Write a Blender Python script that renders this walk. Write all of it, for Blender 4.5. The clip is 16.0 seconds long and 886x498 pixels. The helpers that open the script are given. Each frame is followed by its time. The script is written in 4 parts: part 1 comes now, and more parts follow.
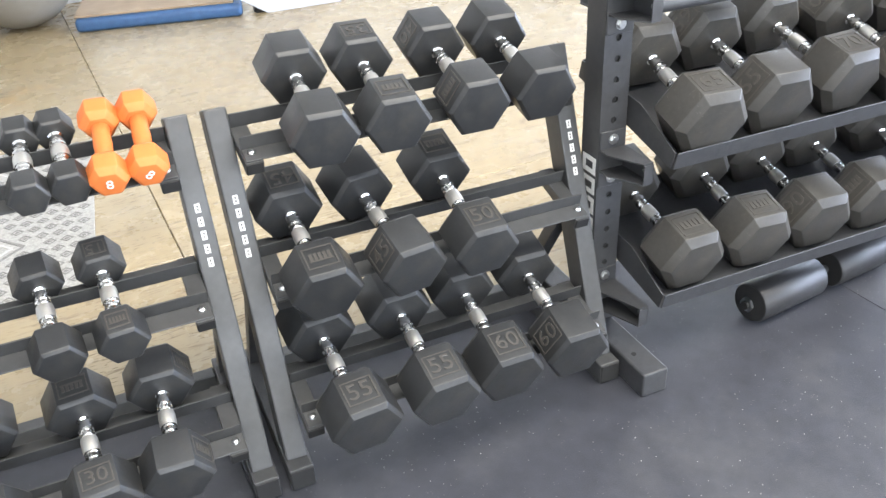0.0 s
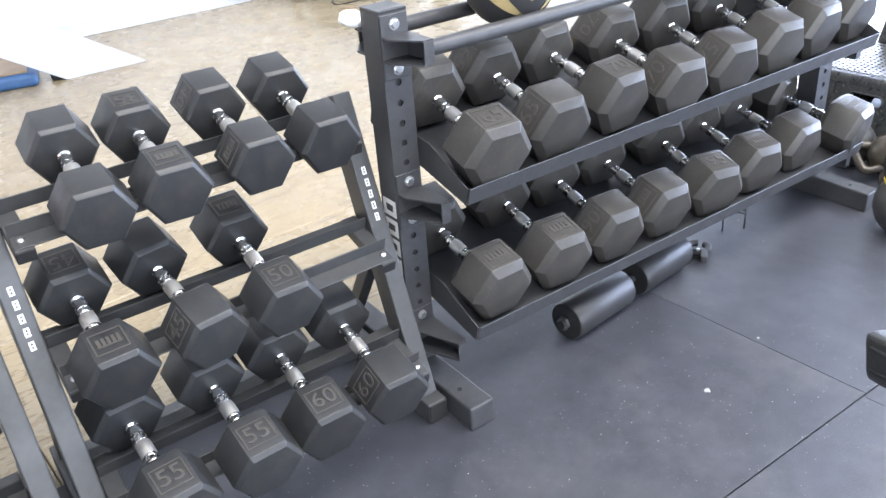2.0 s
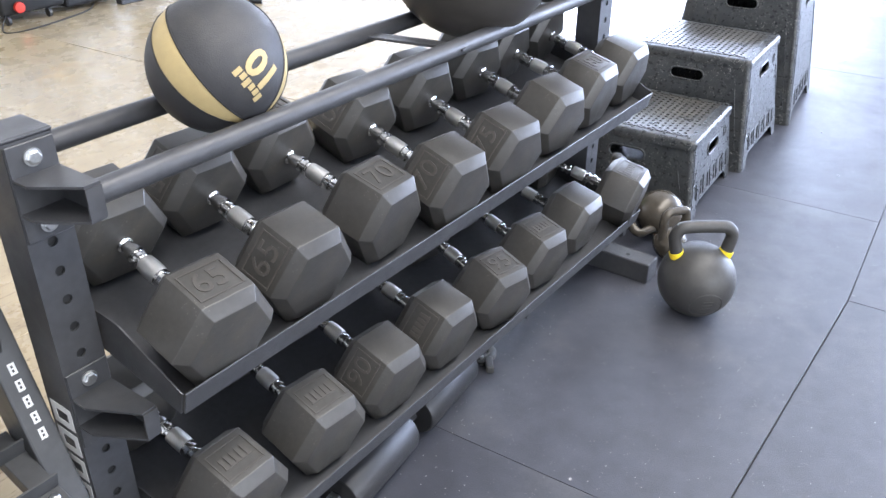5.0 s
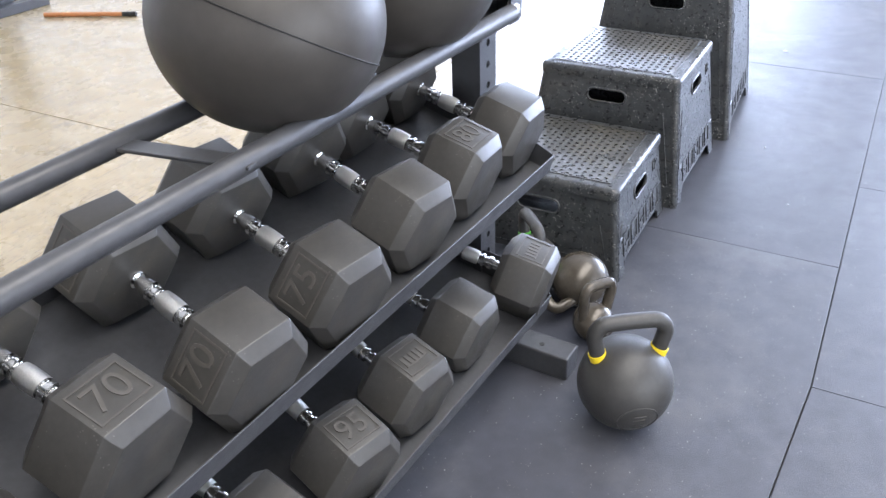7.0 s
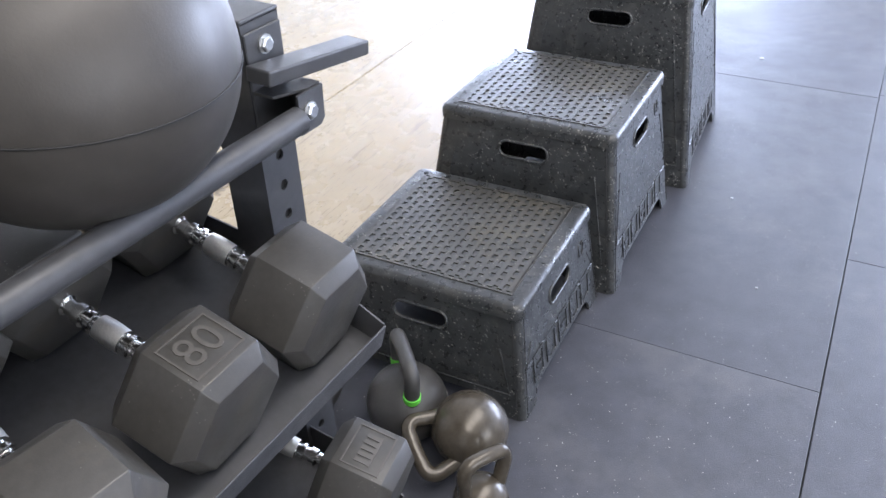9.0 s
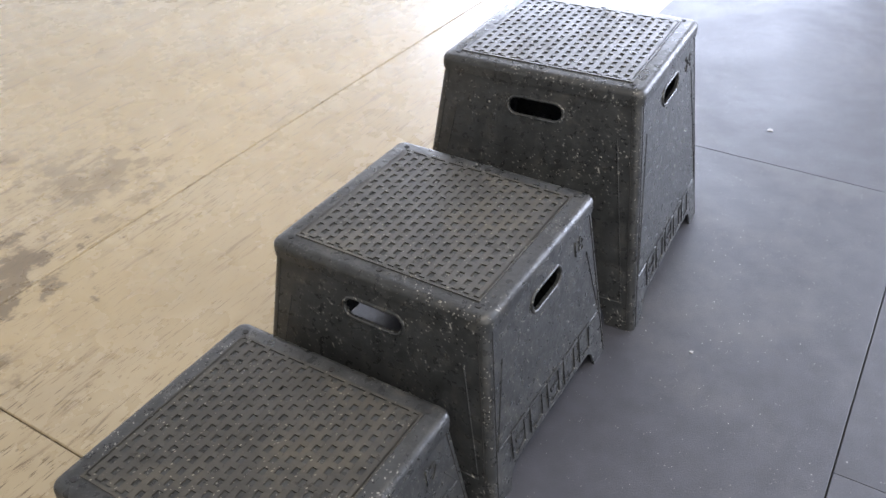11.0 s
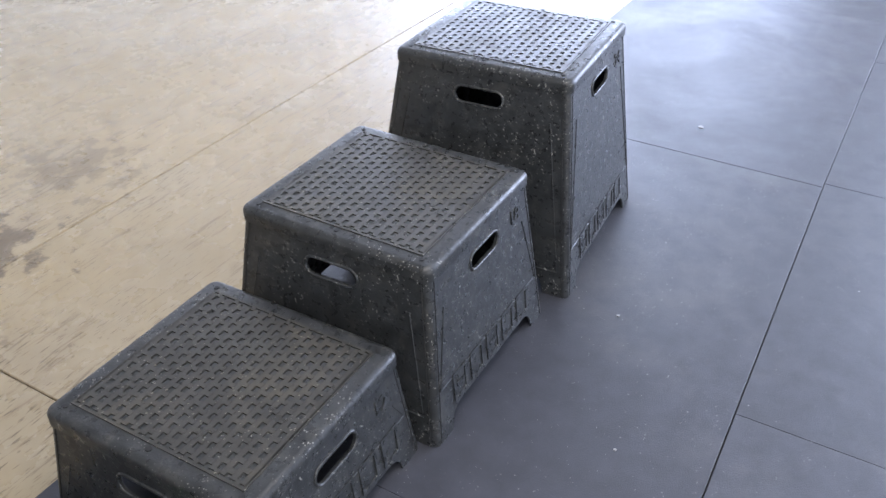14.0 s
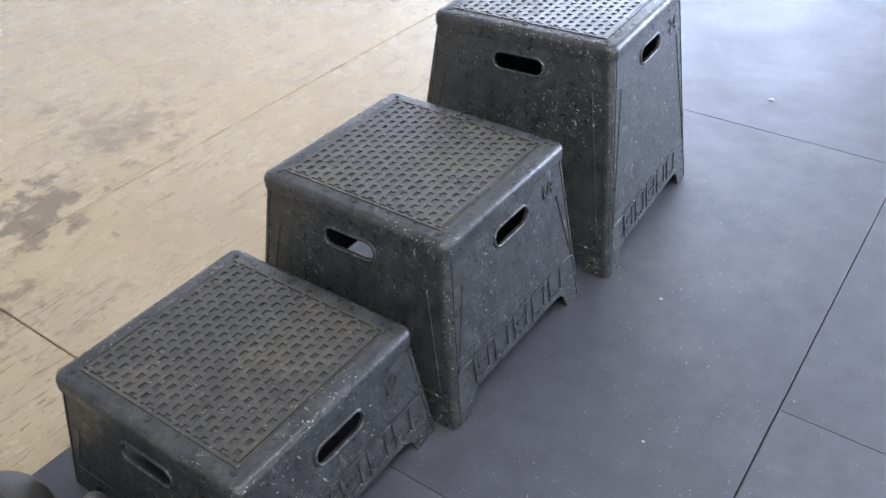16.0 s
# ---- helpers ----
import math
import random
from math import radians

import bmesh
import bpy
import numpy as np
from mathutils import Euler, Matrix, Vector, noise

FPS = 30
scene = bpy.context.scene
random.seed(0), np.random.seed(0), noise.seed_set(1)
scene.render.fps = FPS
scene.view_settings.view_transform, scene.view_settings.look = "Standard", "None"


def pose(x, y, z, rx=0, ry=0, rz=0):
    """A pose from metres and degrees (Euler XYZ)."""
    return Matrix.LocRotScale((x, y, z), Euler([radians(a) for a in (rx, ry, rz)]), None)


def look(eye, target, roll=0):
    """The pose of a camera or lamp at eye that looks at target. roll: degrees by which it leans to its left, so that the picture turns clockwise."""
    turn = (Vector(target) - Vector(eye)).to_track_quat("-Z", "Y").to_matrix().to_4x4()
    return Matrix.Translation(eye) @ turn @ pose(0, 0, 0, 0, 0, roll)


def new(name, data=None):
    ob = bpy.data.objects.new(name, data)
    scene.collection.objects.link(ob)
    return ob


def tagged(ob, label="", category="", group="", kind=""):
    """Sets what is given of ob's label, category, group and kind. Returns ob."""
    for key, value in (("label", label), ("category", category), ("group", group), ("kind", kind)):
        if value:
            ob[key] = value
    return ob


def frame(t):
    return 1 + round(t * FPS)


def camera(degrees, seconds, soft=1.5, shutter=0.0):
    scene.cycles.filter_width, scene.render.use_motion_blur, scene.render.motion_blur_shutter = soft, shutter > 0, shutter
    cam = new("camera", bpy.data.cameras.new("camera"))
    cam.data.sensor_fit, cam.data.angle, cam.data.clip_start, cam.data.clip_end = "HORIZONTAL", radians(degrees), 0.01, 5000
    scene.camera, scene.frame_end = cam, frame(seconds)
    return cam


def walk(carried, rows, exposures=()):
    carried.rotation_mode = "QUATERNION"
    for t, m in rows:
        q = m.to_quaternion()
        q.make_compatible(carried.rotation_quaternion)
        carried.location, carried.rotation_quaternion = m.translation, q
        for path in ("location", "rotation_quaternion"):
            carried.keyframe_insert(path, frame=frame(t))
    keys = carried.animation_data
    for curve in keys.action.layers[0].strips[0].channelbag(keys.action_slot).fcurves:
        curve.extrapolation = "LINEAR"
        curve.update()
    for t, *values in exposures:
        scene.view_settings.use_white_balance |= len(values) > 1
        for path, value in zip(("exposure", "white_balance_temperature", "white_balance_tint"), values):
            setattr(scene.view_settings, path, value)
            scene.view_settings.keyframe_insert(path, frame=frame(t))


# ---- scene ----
cam = camera(55.1, 16.0)
METRES, EYE, TILT, LEAN, TURN = 8.0, 1.5, 0.0, 0.0, 0.0
PATH = [
    (0, (-1.213, -1.481, 1.482), (-0.554, 0.099, 0.45), -2.9),
    (0.5, (-1.288, -1.489, 1.497), (-0.647, 0.099, 0.463), -2.7),
    (1, (-1.314, -1.49, 1.5), (-0.703, 0.112, 0.47), -2.5),
    (1.5, (-1.25, -1.496, 1.502), (-0.475, 0.059, 0.511), -3.1),
    (2, (-1.091, -1.515, 1.494), (-0.118, -0.066, 0.517), -4.5),
    (2.5, (-0.939, -1.49, 1.472), (0.098, -0.08, 0.503), -5.0),
    (3, (-0.889, -1.431, 1.479), (0.146, -0.009, 0.527), -5.1),
    (3.5, (-0.905, -1.266, 1.474), (0.315, -0.004, 0.516), -2.7),
    (4, (-0.86, -1.139, 1.488), (0.487, -0.038, 0.502), -0.9),
    (4.2, (-0.79, -1.101, 1.478), (0.562, -0.005, 0.492), -0.8),
    (6.3, (-0.345, -0.856, 1.508), (1.145, 0.008, 0.498), 1.6),
    (6.5, (-0.238, -0.832, 1.502), (1.243, 0.047, 0.484), 0.8),
    (7, (0.054, -0.802, 1.49), (1.49, 0.115, 0.443), -1.9),
    (7.5, (0.23, -0.762, 1.482), (1.694, 0.05, 0.388), -3.0),
    (8, (0.413, -0.591, 1.471), (1.951, 0.073, 0.379), -0.6),
    (8.5, (0.623, -0.576, 1.453), (2.119, 0.143, 0.336), -0.6),
    (9, (0.896, -0.666, 1.458), (2.299, 0.202, 0.326), -2.0),
    (9.2, (0.98, -0.684, 1.458), (2.383, 0.185, 0.327), -2.0),
    (11.3, (1.841, -0.629, 1.43), (3.1, 0.356, 0.227), -1.0),
    (11.5, (1.815, -0.63, 1.422), (2.994, 0.401, 0.178), -1.9),
    (12, (1.638, -0.634, 1.439), (2.793, 0.413, 0.187), -2.3),
    (12.5, (1.468, -0.665, 1.474), (2.736, 0.291, 0.259), -0.2),
    (13, (1.442, -0.693, 1.494), (2.848, 0.138, 0.34), 2.3),
    (13.5, (1.475, -0.718, 1.498), (2.858, 0.155, 0.347), 1.0),
    (14, (1.626, -0.815, 1.483), (2.998, 0.082, 0.337), 0.3),
    (14.5, (1.755, -0.896, 1.461), (3.105, 0.032, 0.313), -0.3),
    (15, (1.775, -0.903, 1.455), (3.071, 0.073, 0.286), -0.7),
    (15.5, (1.773, -0.898, 1.442), (3.044, 0.09, 0.256), -1.1),
    (16, (1.764, -0.874, 1.441), (2.988, 0.154, 0.239), -2.0),
]
EXPOSURES = [(0, 0.83, 6450, 8), (1.0, 0.81, 6400, 9), (2.0, 0.77, 6050, 11), (3.0, 0.74, 6200, 10), (4.2, 0.6, 6100, 11), (6.5, 0.38, 6150, 12), (7.5, 0.3, 6200, 12), (8.5, 0.08, 6200, 13), (9.2, 0.05, 6250, 13), (11.5, -0.29, 6900, 12), (12.3, -0.26, 6150, 13), (13, -0.25, 6000, 14), (14.5, -0.36, 6250, 13), (16, -0.13, 6250, 12)]
walk(cam, [(t, look(eye, target, roll)) for t, eye, target, roll in PATH], EXPOSURES)

# ---- light ----
world = bpy.data.worlds.new("World")
scene.world = world
world.use_nodes = True
wn = world.node_tree.nodes
sky = wn.new("ShaderNodeTexSky")
sky.sky_type = "NISHITA"
sky.sun_disc = False
sky.sun_elevation = radians(42)
sky.sun_rotation = radians(200)
world.node_tree.links.new(sky.outputs[0], wn["Background"].inputs[0])
wn["Background"].inputs[1].default_value = 0.12


def rect_light(name, at, target, width, height, power, colour):
    lamp = bpy.data.lights.new(name, "AREA")
    lamp.shape, lamp.size, lamp.size_y, lamp.energy, lamp.color = "RECTANGLE", width, height, power, colour
    ob = new(name, lamp)
    ob.matrix_world = look(at, target)
    return ob


SKYLIGHT = (0.67, 0.765, 1.0)
rect_light("east_door_daylight", (9.9, 4.0, 1.75), (0, 4.0, 1.75), 6.6, 3.1, 900, SKYLIGHT)
rect_light("east_gate_daylight", (9.9, -3.4, 1.75), (0, -3.4, 1.75), 5.0, 3.1, 1000, SKYLIGHT)
# Fill added from the unseen south side; no door is known there.
rect_light("south_fill_light", (-0.5, -6.4, 1.9), (-0.5, 0, 1.9), 6.0, 3.0, 260, (0.93, 0.95, 1.0))
# Overhead fill added below the closed ceiling, without a known source.
rect_light("overhead_fill_light", (1.0, -1.6, 4.25), (1.0, -1.6, 0), 6.4, 1.8, 290, (1.0, 0.94, 0.86))

# ---- materials ----


def material(name, colour, rough=0.5, metal=0.0, grain=0.0, scale=40.0, bump=0.0, bump_scale=300.0, dirt=None, dirt_amount=0.0,
             dirt_scale=3.0, rough_var=0.0, specks=None, speck_amount=0.0, speck_scale=120.0, speck_size=0.2, coat=0.0, random_value=0.0):
    mat = bpy.data.materials.new(name)
    mat.use_nodes = True
    nt = mat.node_tree
    n, link = nt.nodes, nt.links.new
    bsdf = n["Principled BSDF"]
    bsdf.inputs["Roughness"].default_value = rough
    bsdf.inputs["Metallic"].default_value = metal
    if coat:
        bsdf.inputs["Coat Weight"].default_value = coat
        bsdf.inputs["Coat Roughness"].default_value = 0.25
    coord = n.new("ShaderNodeTexCoord")
    place = coord.outputs["Object"]

    def texture(size, detail=4.0, roughness=0.6):
        t = n.new("ShaderNodeTexNoise")
        t.inputs["Scale"].default_value, t.inputs["Detail"].default_value, t.inputs["Roughness"].default_value = size, detail, roughness
        link(place, t.inputs["Vector"])
        return t.outputs[0]

    def ramp(source, low, high, a=0.0, b=1.0):
        r = n.new("ShaderNodeMapRange")
        r.inputs[1].default_value, r.inputs[2].default_value, r.inputs[3].default_value, r.inputs[4].default_value = low, high, a, b
        link(source, r.inputs[0])
        return r.outputs[0]

    def mix(factor, a, b):
        m = n.new("ShaderNodeMix")
        m.data_type = "RGBA"
        link(factor, m.inputs[0])
        for socket, value in ((m.inputs[6], a), (m.inputs[7], b)):
            if isinstance(value, tuple):
                socket.default_value = (*value, 1)
            else:
                link(value, socket)
        return m.outputs[2]

    out = mix(ramp(texture(scale), 0.3, 0.7), tuple(c * (1 - grain) for c in colour), tuple(min(1, c * (1 + grain)) for c in colour))
    if dirt:
        out = mix(ramp(texture(dirt_scale, 8, 0.68), 0.52, 0.72, 0, dirt_amount), out, dirt)
    if specks:
        voro = n.new("ShaderNodeTexVoronoi")
        voro.inputs["Scale"].default_value = speck_scale
        link(place, voro.inputs["Vector"])
        pick = n.new("ShaderNodeMath")
        pick.operation = "MULTIPLY"
        link(ramp(voro.outputs["Distance"], speck_size, speck_size * 0.6), pick.inputs[0])
        link(ramp(texture(speck_scale / 5, 2), 0.56, 0.6, 0, speck_amount), pick.inputs[1])
        out = mix(pick.outputs[0], out, specks)
    if random_value:
        info = n.new("ShaderNodeObjectInfo")
        hsv = n.new("ShaderNodeHueSaturation")
        link(ramp(info.outputs["Random"], 0, 1, 1 - random_value, 1 + random_value), hsv.inputs["Value"])
        link(out, hsv.inputs["Color"])
        out = hsv.outputs[0]
    link(out, bsdf.inputs["Base Color"])
    if rough_var:
        link(ramp(texture(dirt_scale * 2.3, 6), 0.35, 0.65, rough - rough_var, rough + rough_var), bsdf.inputs["Roughness"])
    if bump:
        b = n.new("ShaderNodeBump")
        b.inputs["Strength"].default_value, b.inputs["Distance"].default_value = bump, 0.002
        link(texture(bump_scale, 3), b.inputs["Height"])
        link(b.outputs[0], bsdf.inputs["Normal"])
    return mat


RUBBER = material("dumbbell_rubber", (0.024, 0.025, 0.026), 0.42, grain=0.12, scale=90, bump=0.12, bump_scale=420, dirt=(0.06, 0.054, 0.042),
                  dirt_amount=0.5, dirt_scale=9, rough_var=0.08, random_value=0.18)
DUSTY = material("dusty_dumbbell_rubber", (0.044, 0.042, 0.038), 0.37, grain=0.12, scale=90, bump=0.12, bump_scale=420, dirt=(0.085, 0.072, 0.052),
                 dirt_amount=0.55, dirt_scale=7, rough_var=0.08, random_value=0.15, specks=(0.3, 0.29, 0.26), speck_amount=0.5, speck_scale=160, speck_size=0.14)
RAISED = material("raised_rubber", (0.062, 0.057, 0.05), 0.42, grain=0.1)
STEEL = material("black_powder_coat", (0.044, 0.045, 0.048), 0.38, grain=0.15, scale=60, bump=0.15, bump_scale=900, dirt=(0.06, 0.057, 0.052), dirt_amount=0.35,
                 dirt_scale=7, rough_var=0.08)
RACKPAINT = material("satin_black_paint", (0.052, 0.053, 0.054), 0.42, grain=0.12, scale=50, bump=0.1, bump_scale=700, dirt=(0.08, 0.076, 0.068), dirt_amount=0.3,
                     dirt_scale=8, rough_var=0.07)
CHROME = material("chrome", (0.8, 0.8, 0.79), 0.17, 1.0, grain=0.04, rough_var=0.05)
KNURL = material("knurled_chrome", (0.74, 0.73, 0.7), 0.42, 1.0, grain=0.1, scale=500, bump=0.22, bump_scale=1500)
ZINC = material("zinc_bolt", (0.62, 0.63, 0.63), 0.28, 1.0, grain=0.12, scale=200)
MAT = material("rubber_mat", (0.041, 0.043, 0.053), 0.47, grain=0.16, scale=14, bump=0.35, bump_scale=260, dirt=(0.1, 0.1, 0.104), dirt_amount=0.6, dirt_scale=1.4,
               rough_var=0.055, specks=(0.4, 0.4, 0.39), speck_amount=0.7, speck_scale=130, speck_size=0.13, random_value=0.12)


def flecked(mat, layers, tint, patch=0.0):
    """Short pale nicks: stretched cells lying several ways, a share of them marked."""
    n, link = mat.node_tree.nodes, mat.node_tree.links.new
    bsdf = n["Principled BSDF"]
    coord = n.new("ShaderNodeTexCoord")
    base = bsdf.inputs["Base Color"].links[0].from_socket
    for cell, turn, size, share, amount in layers:
        m = n.new("ShaderNodeMapping")
        m.vector_type = "TEXTURE"
        m.inputs["Scale"].default_value, m.inputs["Rotation"].default_value = cell, turn
        link(coord.outputs["Object"], m.inputs[0])
        bend = n.new("ShaderNodeTexNoise")
        bend.inputs["Scale"].default_value, bend.inputs["Detail"].default_value = 0.3, 0
        link(m.outputs[0], bend.inputs["Vector"])
        add = n.new("ShaderNodeVectorMath")
        add.operation = "ADD"
        link(m.outputs[0], add.inputs[0])
        link(bend.outputs["Color"], add.inputs[1])
        v = n.new("ShaderNodeTexVoronoi")
        v.inputs["Scale"].default_value = 1.0
        link(add.outputs[0], v.inputs["Vector"])
        near = n.new("ShaderNodeMapRange")
        near.inputs[1].default_value, near.inputs[2].default_value, near.inputs[4].default_value = size, size * 0.5, amount
        link(v.outputs["Distance"], near.inputs[0])
        split = n.new("ShaderNodeSeparateColor")
        link(v.outputs["Color"], split.inputs[0])
        pick = n.new("ShaderNodeMath")
        pick.operation = "LESS_THAN"
        pick.inputs[1].default_value = share
        link(split.outputs[0], pick.inputs[0])
        both = n.new("ShaderNodeMath")
        both.operation = "MULTIPLY"
        link(near.outputs[0], both.inputs[0])
        link(pick.outputs[0], both.inputs[1])
        factor = both.outputs[0]
        if patch:
            area = n.new("ShaderNodeTexNoise")
            area.inputs["Scale"].default_value, area.inputs["Detail"].default_value = patch, 3
            link(coord.outputs["Object"], area.inputs["Vector"])
            edge = n.new("ShaderNodeMapRange")
            edge.inputs[1].default_value, edge.inputs[2].default_value = 0.4, 0.6
            link(area.outputs[0], edge.inputs[0])
            times = n.new("ShaderNodeMath")
            times.operation = "MULTIPLY"
            link(factor, times.inputs[0])
            link(edge.outputs[0], times.inputs[1])
            factor = times.outputs[0]
        x = n.new("ShaderNodeMix")
        x.data_type = "RGBA"
        link(factor, x.inputs[0])
        link(base, x.inputs[6])
        x.inputs[7].default_value = (*tint, 1)
        base = x.outputs[2]
    link(base, bsdf.inputs["Base Color"])
    return mat


MAT = flecked(MAT, (((0.016, 0.016, 0.016), (0.2, 0.1, 0.4), 0.11, 0.4, 0.75), ((0.04, 0.03, 0.04), (0.2, 0.1, 0.4), 0.06, 0.5, 0.8)), (0.5, 0.5, 0.48), 2.2)
NICKS = (((0.03, 0.007, 0.007), (0.3, 0.5, 0.6), 0.24, 0.3, 0.85), ((0.007, 0.007, 0.03), (0.4, -0.5, 0.2), 0.23, 0.26, 0.8), ((0.008, 0.04, 0.008), (0.6, 0.2, 1.1), 0.22, 0.25, 0.85),
         ((0.008, 0.008, 0.006), (0.1, 0.4, 0.9), 0.2, 0.25, 0.85), ((0.12, 0.012, 0.012), (0.8, 1.1, 0.4), 0.17, 0.14, 0.85))
PLASTIC = flecked(material("box_plastic", (0.027, 0.029, 0.03), 0.33, grain=0.4, scale=24, bump=0.55, bump_scale=70, dirt=(0.07, 0.069, 0.063), dirt_amount=0.75, dirt_scale=22,
                           rough_var=0.1), NICKS, (0.36, 0.355, 0.32), 6.0)
TREAD = flecked(material("box_tread", (0.038, 0.036, 0.03), 0.36, grain=0.25, scale=16, bump=0.25, bump_scale=140, dirt=(0.085, 0.074, 0.05), dirt_amount=0.8, dirt_scale=4,
                         rough_var=0.1), NICKS[2:4], (0.32, 0.3, 0.24))
ORANGE = material("orange_neoprene", (0.62, 0.165, 0.035), 0.62, grain=0.05, scale=60, bump=0.1, bump_scale=600)
WHITE = material("white_print", (0.75, 0.75, 0.73), 0.5, grain=0.04)
WALL = material("white_wall_paint", (0.8, 0.79, 0.76), 0.55, grain=0.02, scale=3, bump=0.08, bump_scale=120)
SKIRT = material("grey_white_skirting", (0.62, 0.63, 0.64), 0.45, grain=0.04, scale=6)
CEIL = material("ceiling_paint", (0.7, 0.69, 0.66), 0.8, grain=0.03, scale=4)
IRON = material("kettlebell_powder_coat", (0.04, 0.039, 0.037), 0.46, grain=0.12, scale=80, bump=0.2, bump_scale=700, dirt=(0.07, 0.066, 0.058), dirt_amount=0.4, dirt_scale=12)
BRONZE = material("worn_enamel_iron", (0.07, 0.06, 0.046), 0.27, 0.25, grain=0.2, scale=60, bump=0.1, bump_scale=90, dirt=(0.03, 0.028, 0.025), dirt_amount=0.5, dirt_scale=14)
YELLOW = material("yellow_band", (0.8, 0.6, 0.02), 0.5, grain=0.05)
GREEN = material("green_band", (0.12, 0.55, 0.05), 0.5, grain=0.05)
RED = material("red_band", (0.6, 0.04, 0.02), 0.5, grain=0.05)
VINYL = material("black_vinyl", (0.041, 0.037, 0.032), 0.46, grain=0.1, scale=30, bump=0.08, bump_scale=300, dirt=(0.06, 0.056, 0.05), dirt_amount=0.5, dirt_scale=7, rough_var=0.06)
BALLSKIN = material("medicine_ball_rubber", (0.034, 0.034, 0.036), 0.55, grain=0.1, scale=40, bump=0.4, bump_scale=420, dirt=(0.09, 0.085, 0.07), dirt_amount=0.4, dirt_scale=9)
TAN = material("tan_ball_panel", (0.44, 0.34, 0.16), 0.6, grain=0.08, scale=40, bump=0.3, bump_scale=420)
BENCHPAD = material("bench_upholstery", (0.024, 0.024, 0.025), 0.36, grain=0.1, scale=20, bump=0.3, bump_scale=350, rough_var=0.05)
BLUE = material("blue_mat_vinyl", (0.045, 0.11, 0.24), 0.5, grain=0.15, scale=25, bump=0.3, bump_scale=50)
# Brown that stands in for the sheen on top of the blue mat.
SHEEN_BROWN = material("mat_sheen_brown", (0.33, 0.24, 0.15), 0.5, grain=0.15, scale=9)
GREYBALL = material("grey_ball_vinyl", (0.24, 0.225, 0.195), 0.42, grain=0.05, scale=20)
GREYBOARD = material("pale_grey_panel", (0.55, 0.56, 0.6), 0.5, grain=0.04, scale=10)
RUG = material("grey_rug_pile", (0.4, 0.39, 0.365), 0.9, grain=0.22, scale=90, bump=0.8, bump_scale=220)
RUGDARK = material("rug_dark_yarn", (0.24, 0.235, 0.22), 0.95, grain=0.25, scale=120, bump=0.8, bump_scale=220)
RUGLIGHT = material("rug_light_yarn", (0.52, 0.51, 0.49), 0.95, grain=0.15, scale=120, bump=0.8, bump_scale=220)
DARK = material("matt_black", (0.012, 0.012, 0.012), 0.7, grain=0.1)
JOINT = material("joint_dirt", (0.06, 0.043, 0.026), 0.9, grain=0.3, scale=30)
CRUMB = material("pale_crumb", (0.33, 0.33, 0.33), 0.8, grain=0.1)
PAPER = material("white_cloth", (0.82, 0.82, 0.8), 0.7, grain=0.03, scale=30)
ORANGEWOOD = material("orange_handle", (0.5, 0.2, 0.07), 0.5, grain=0.1)
OUTSIDE = material("outside_paving", (0.34, 0.33, 0.31), 0.8, grain=0.1, scale=2)


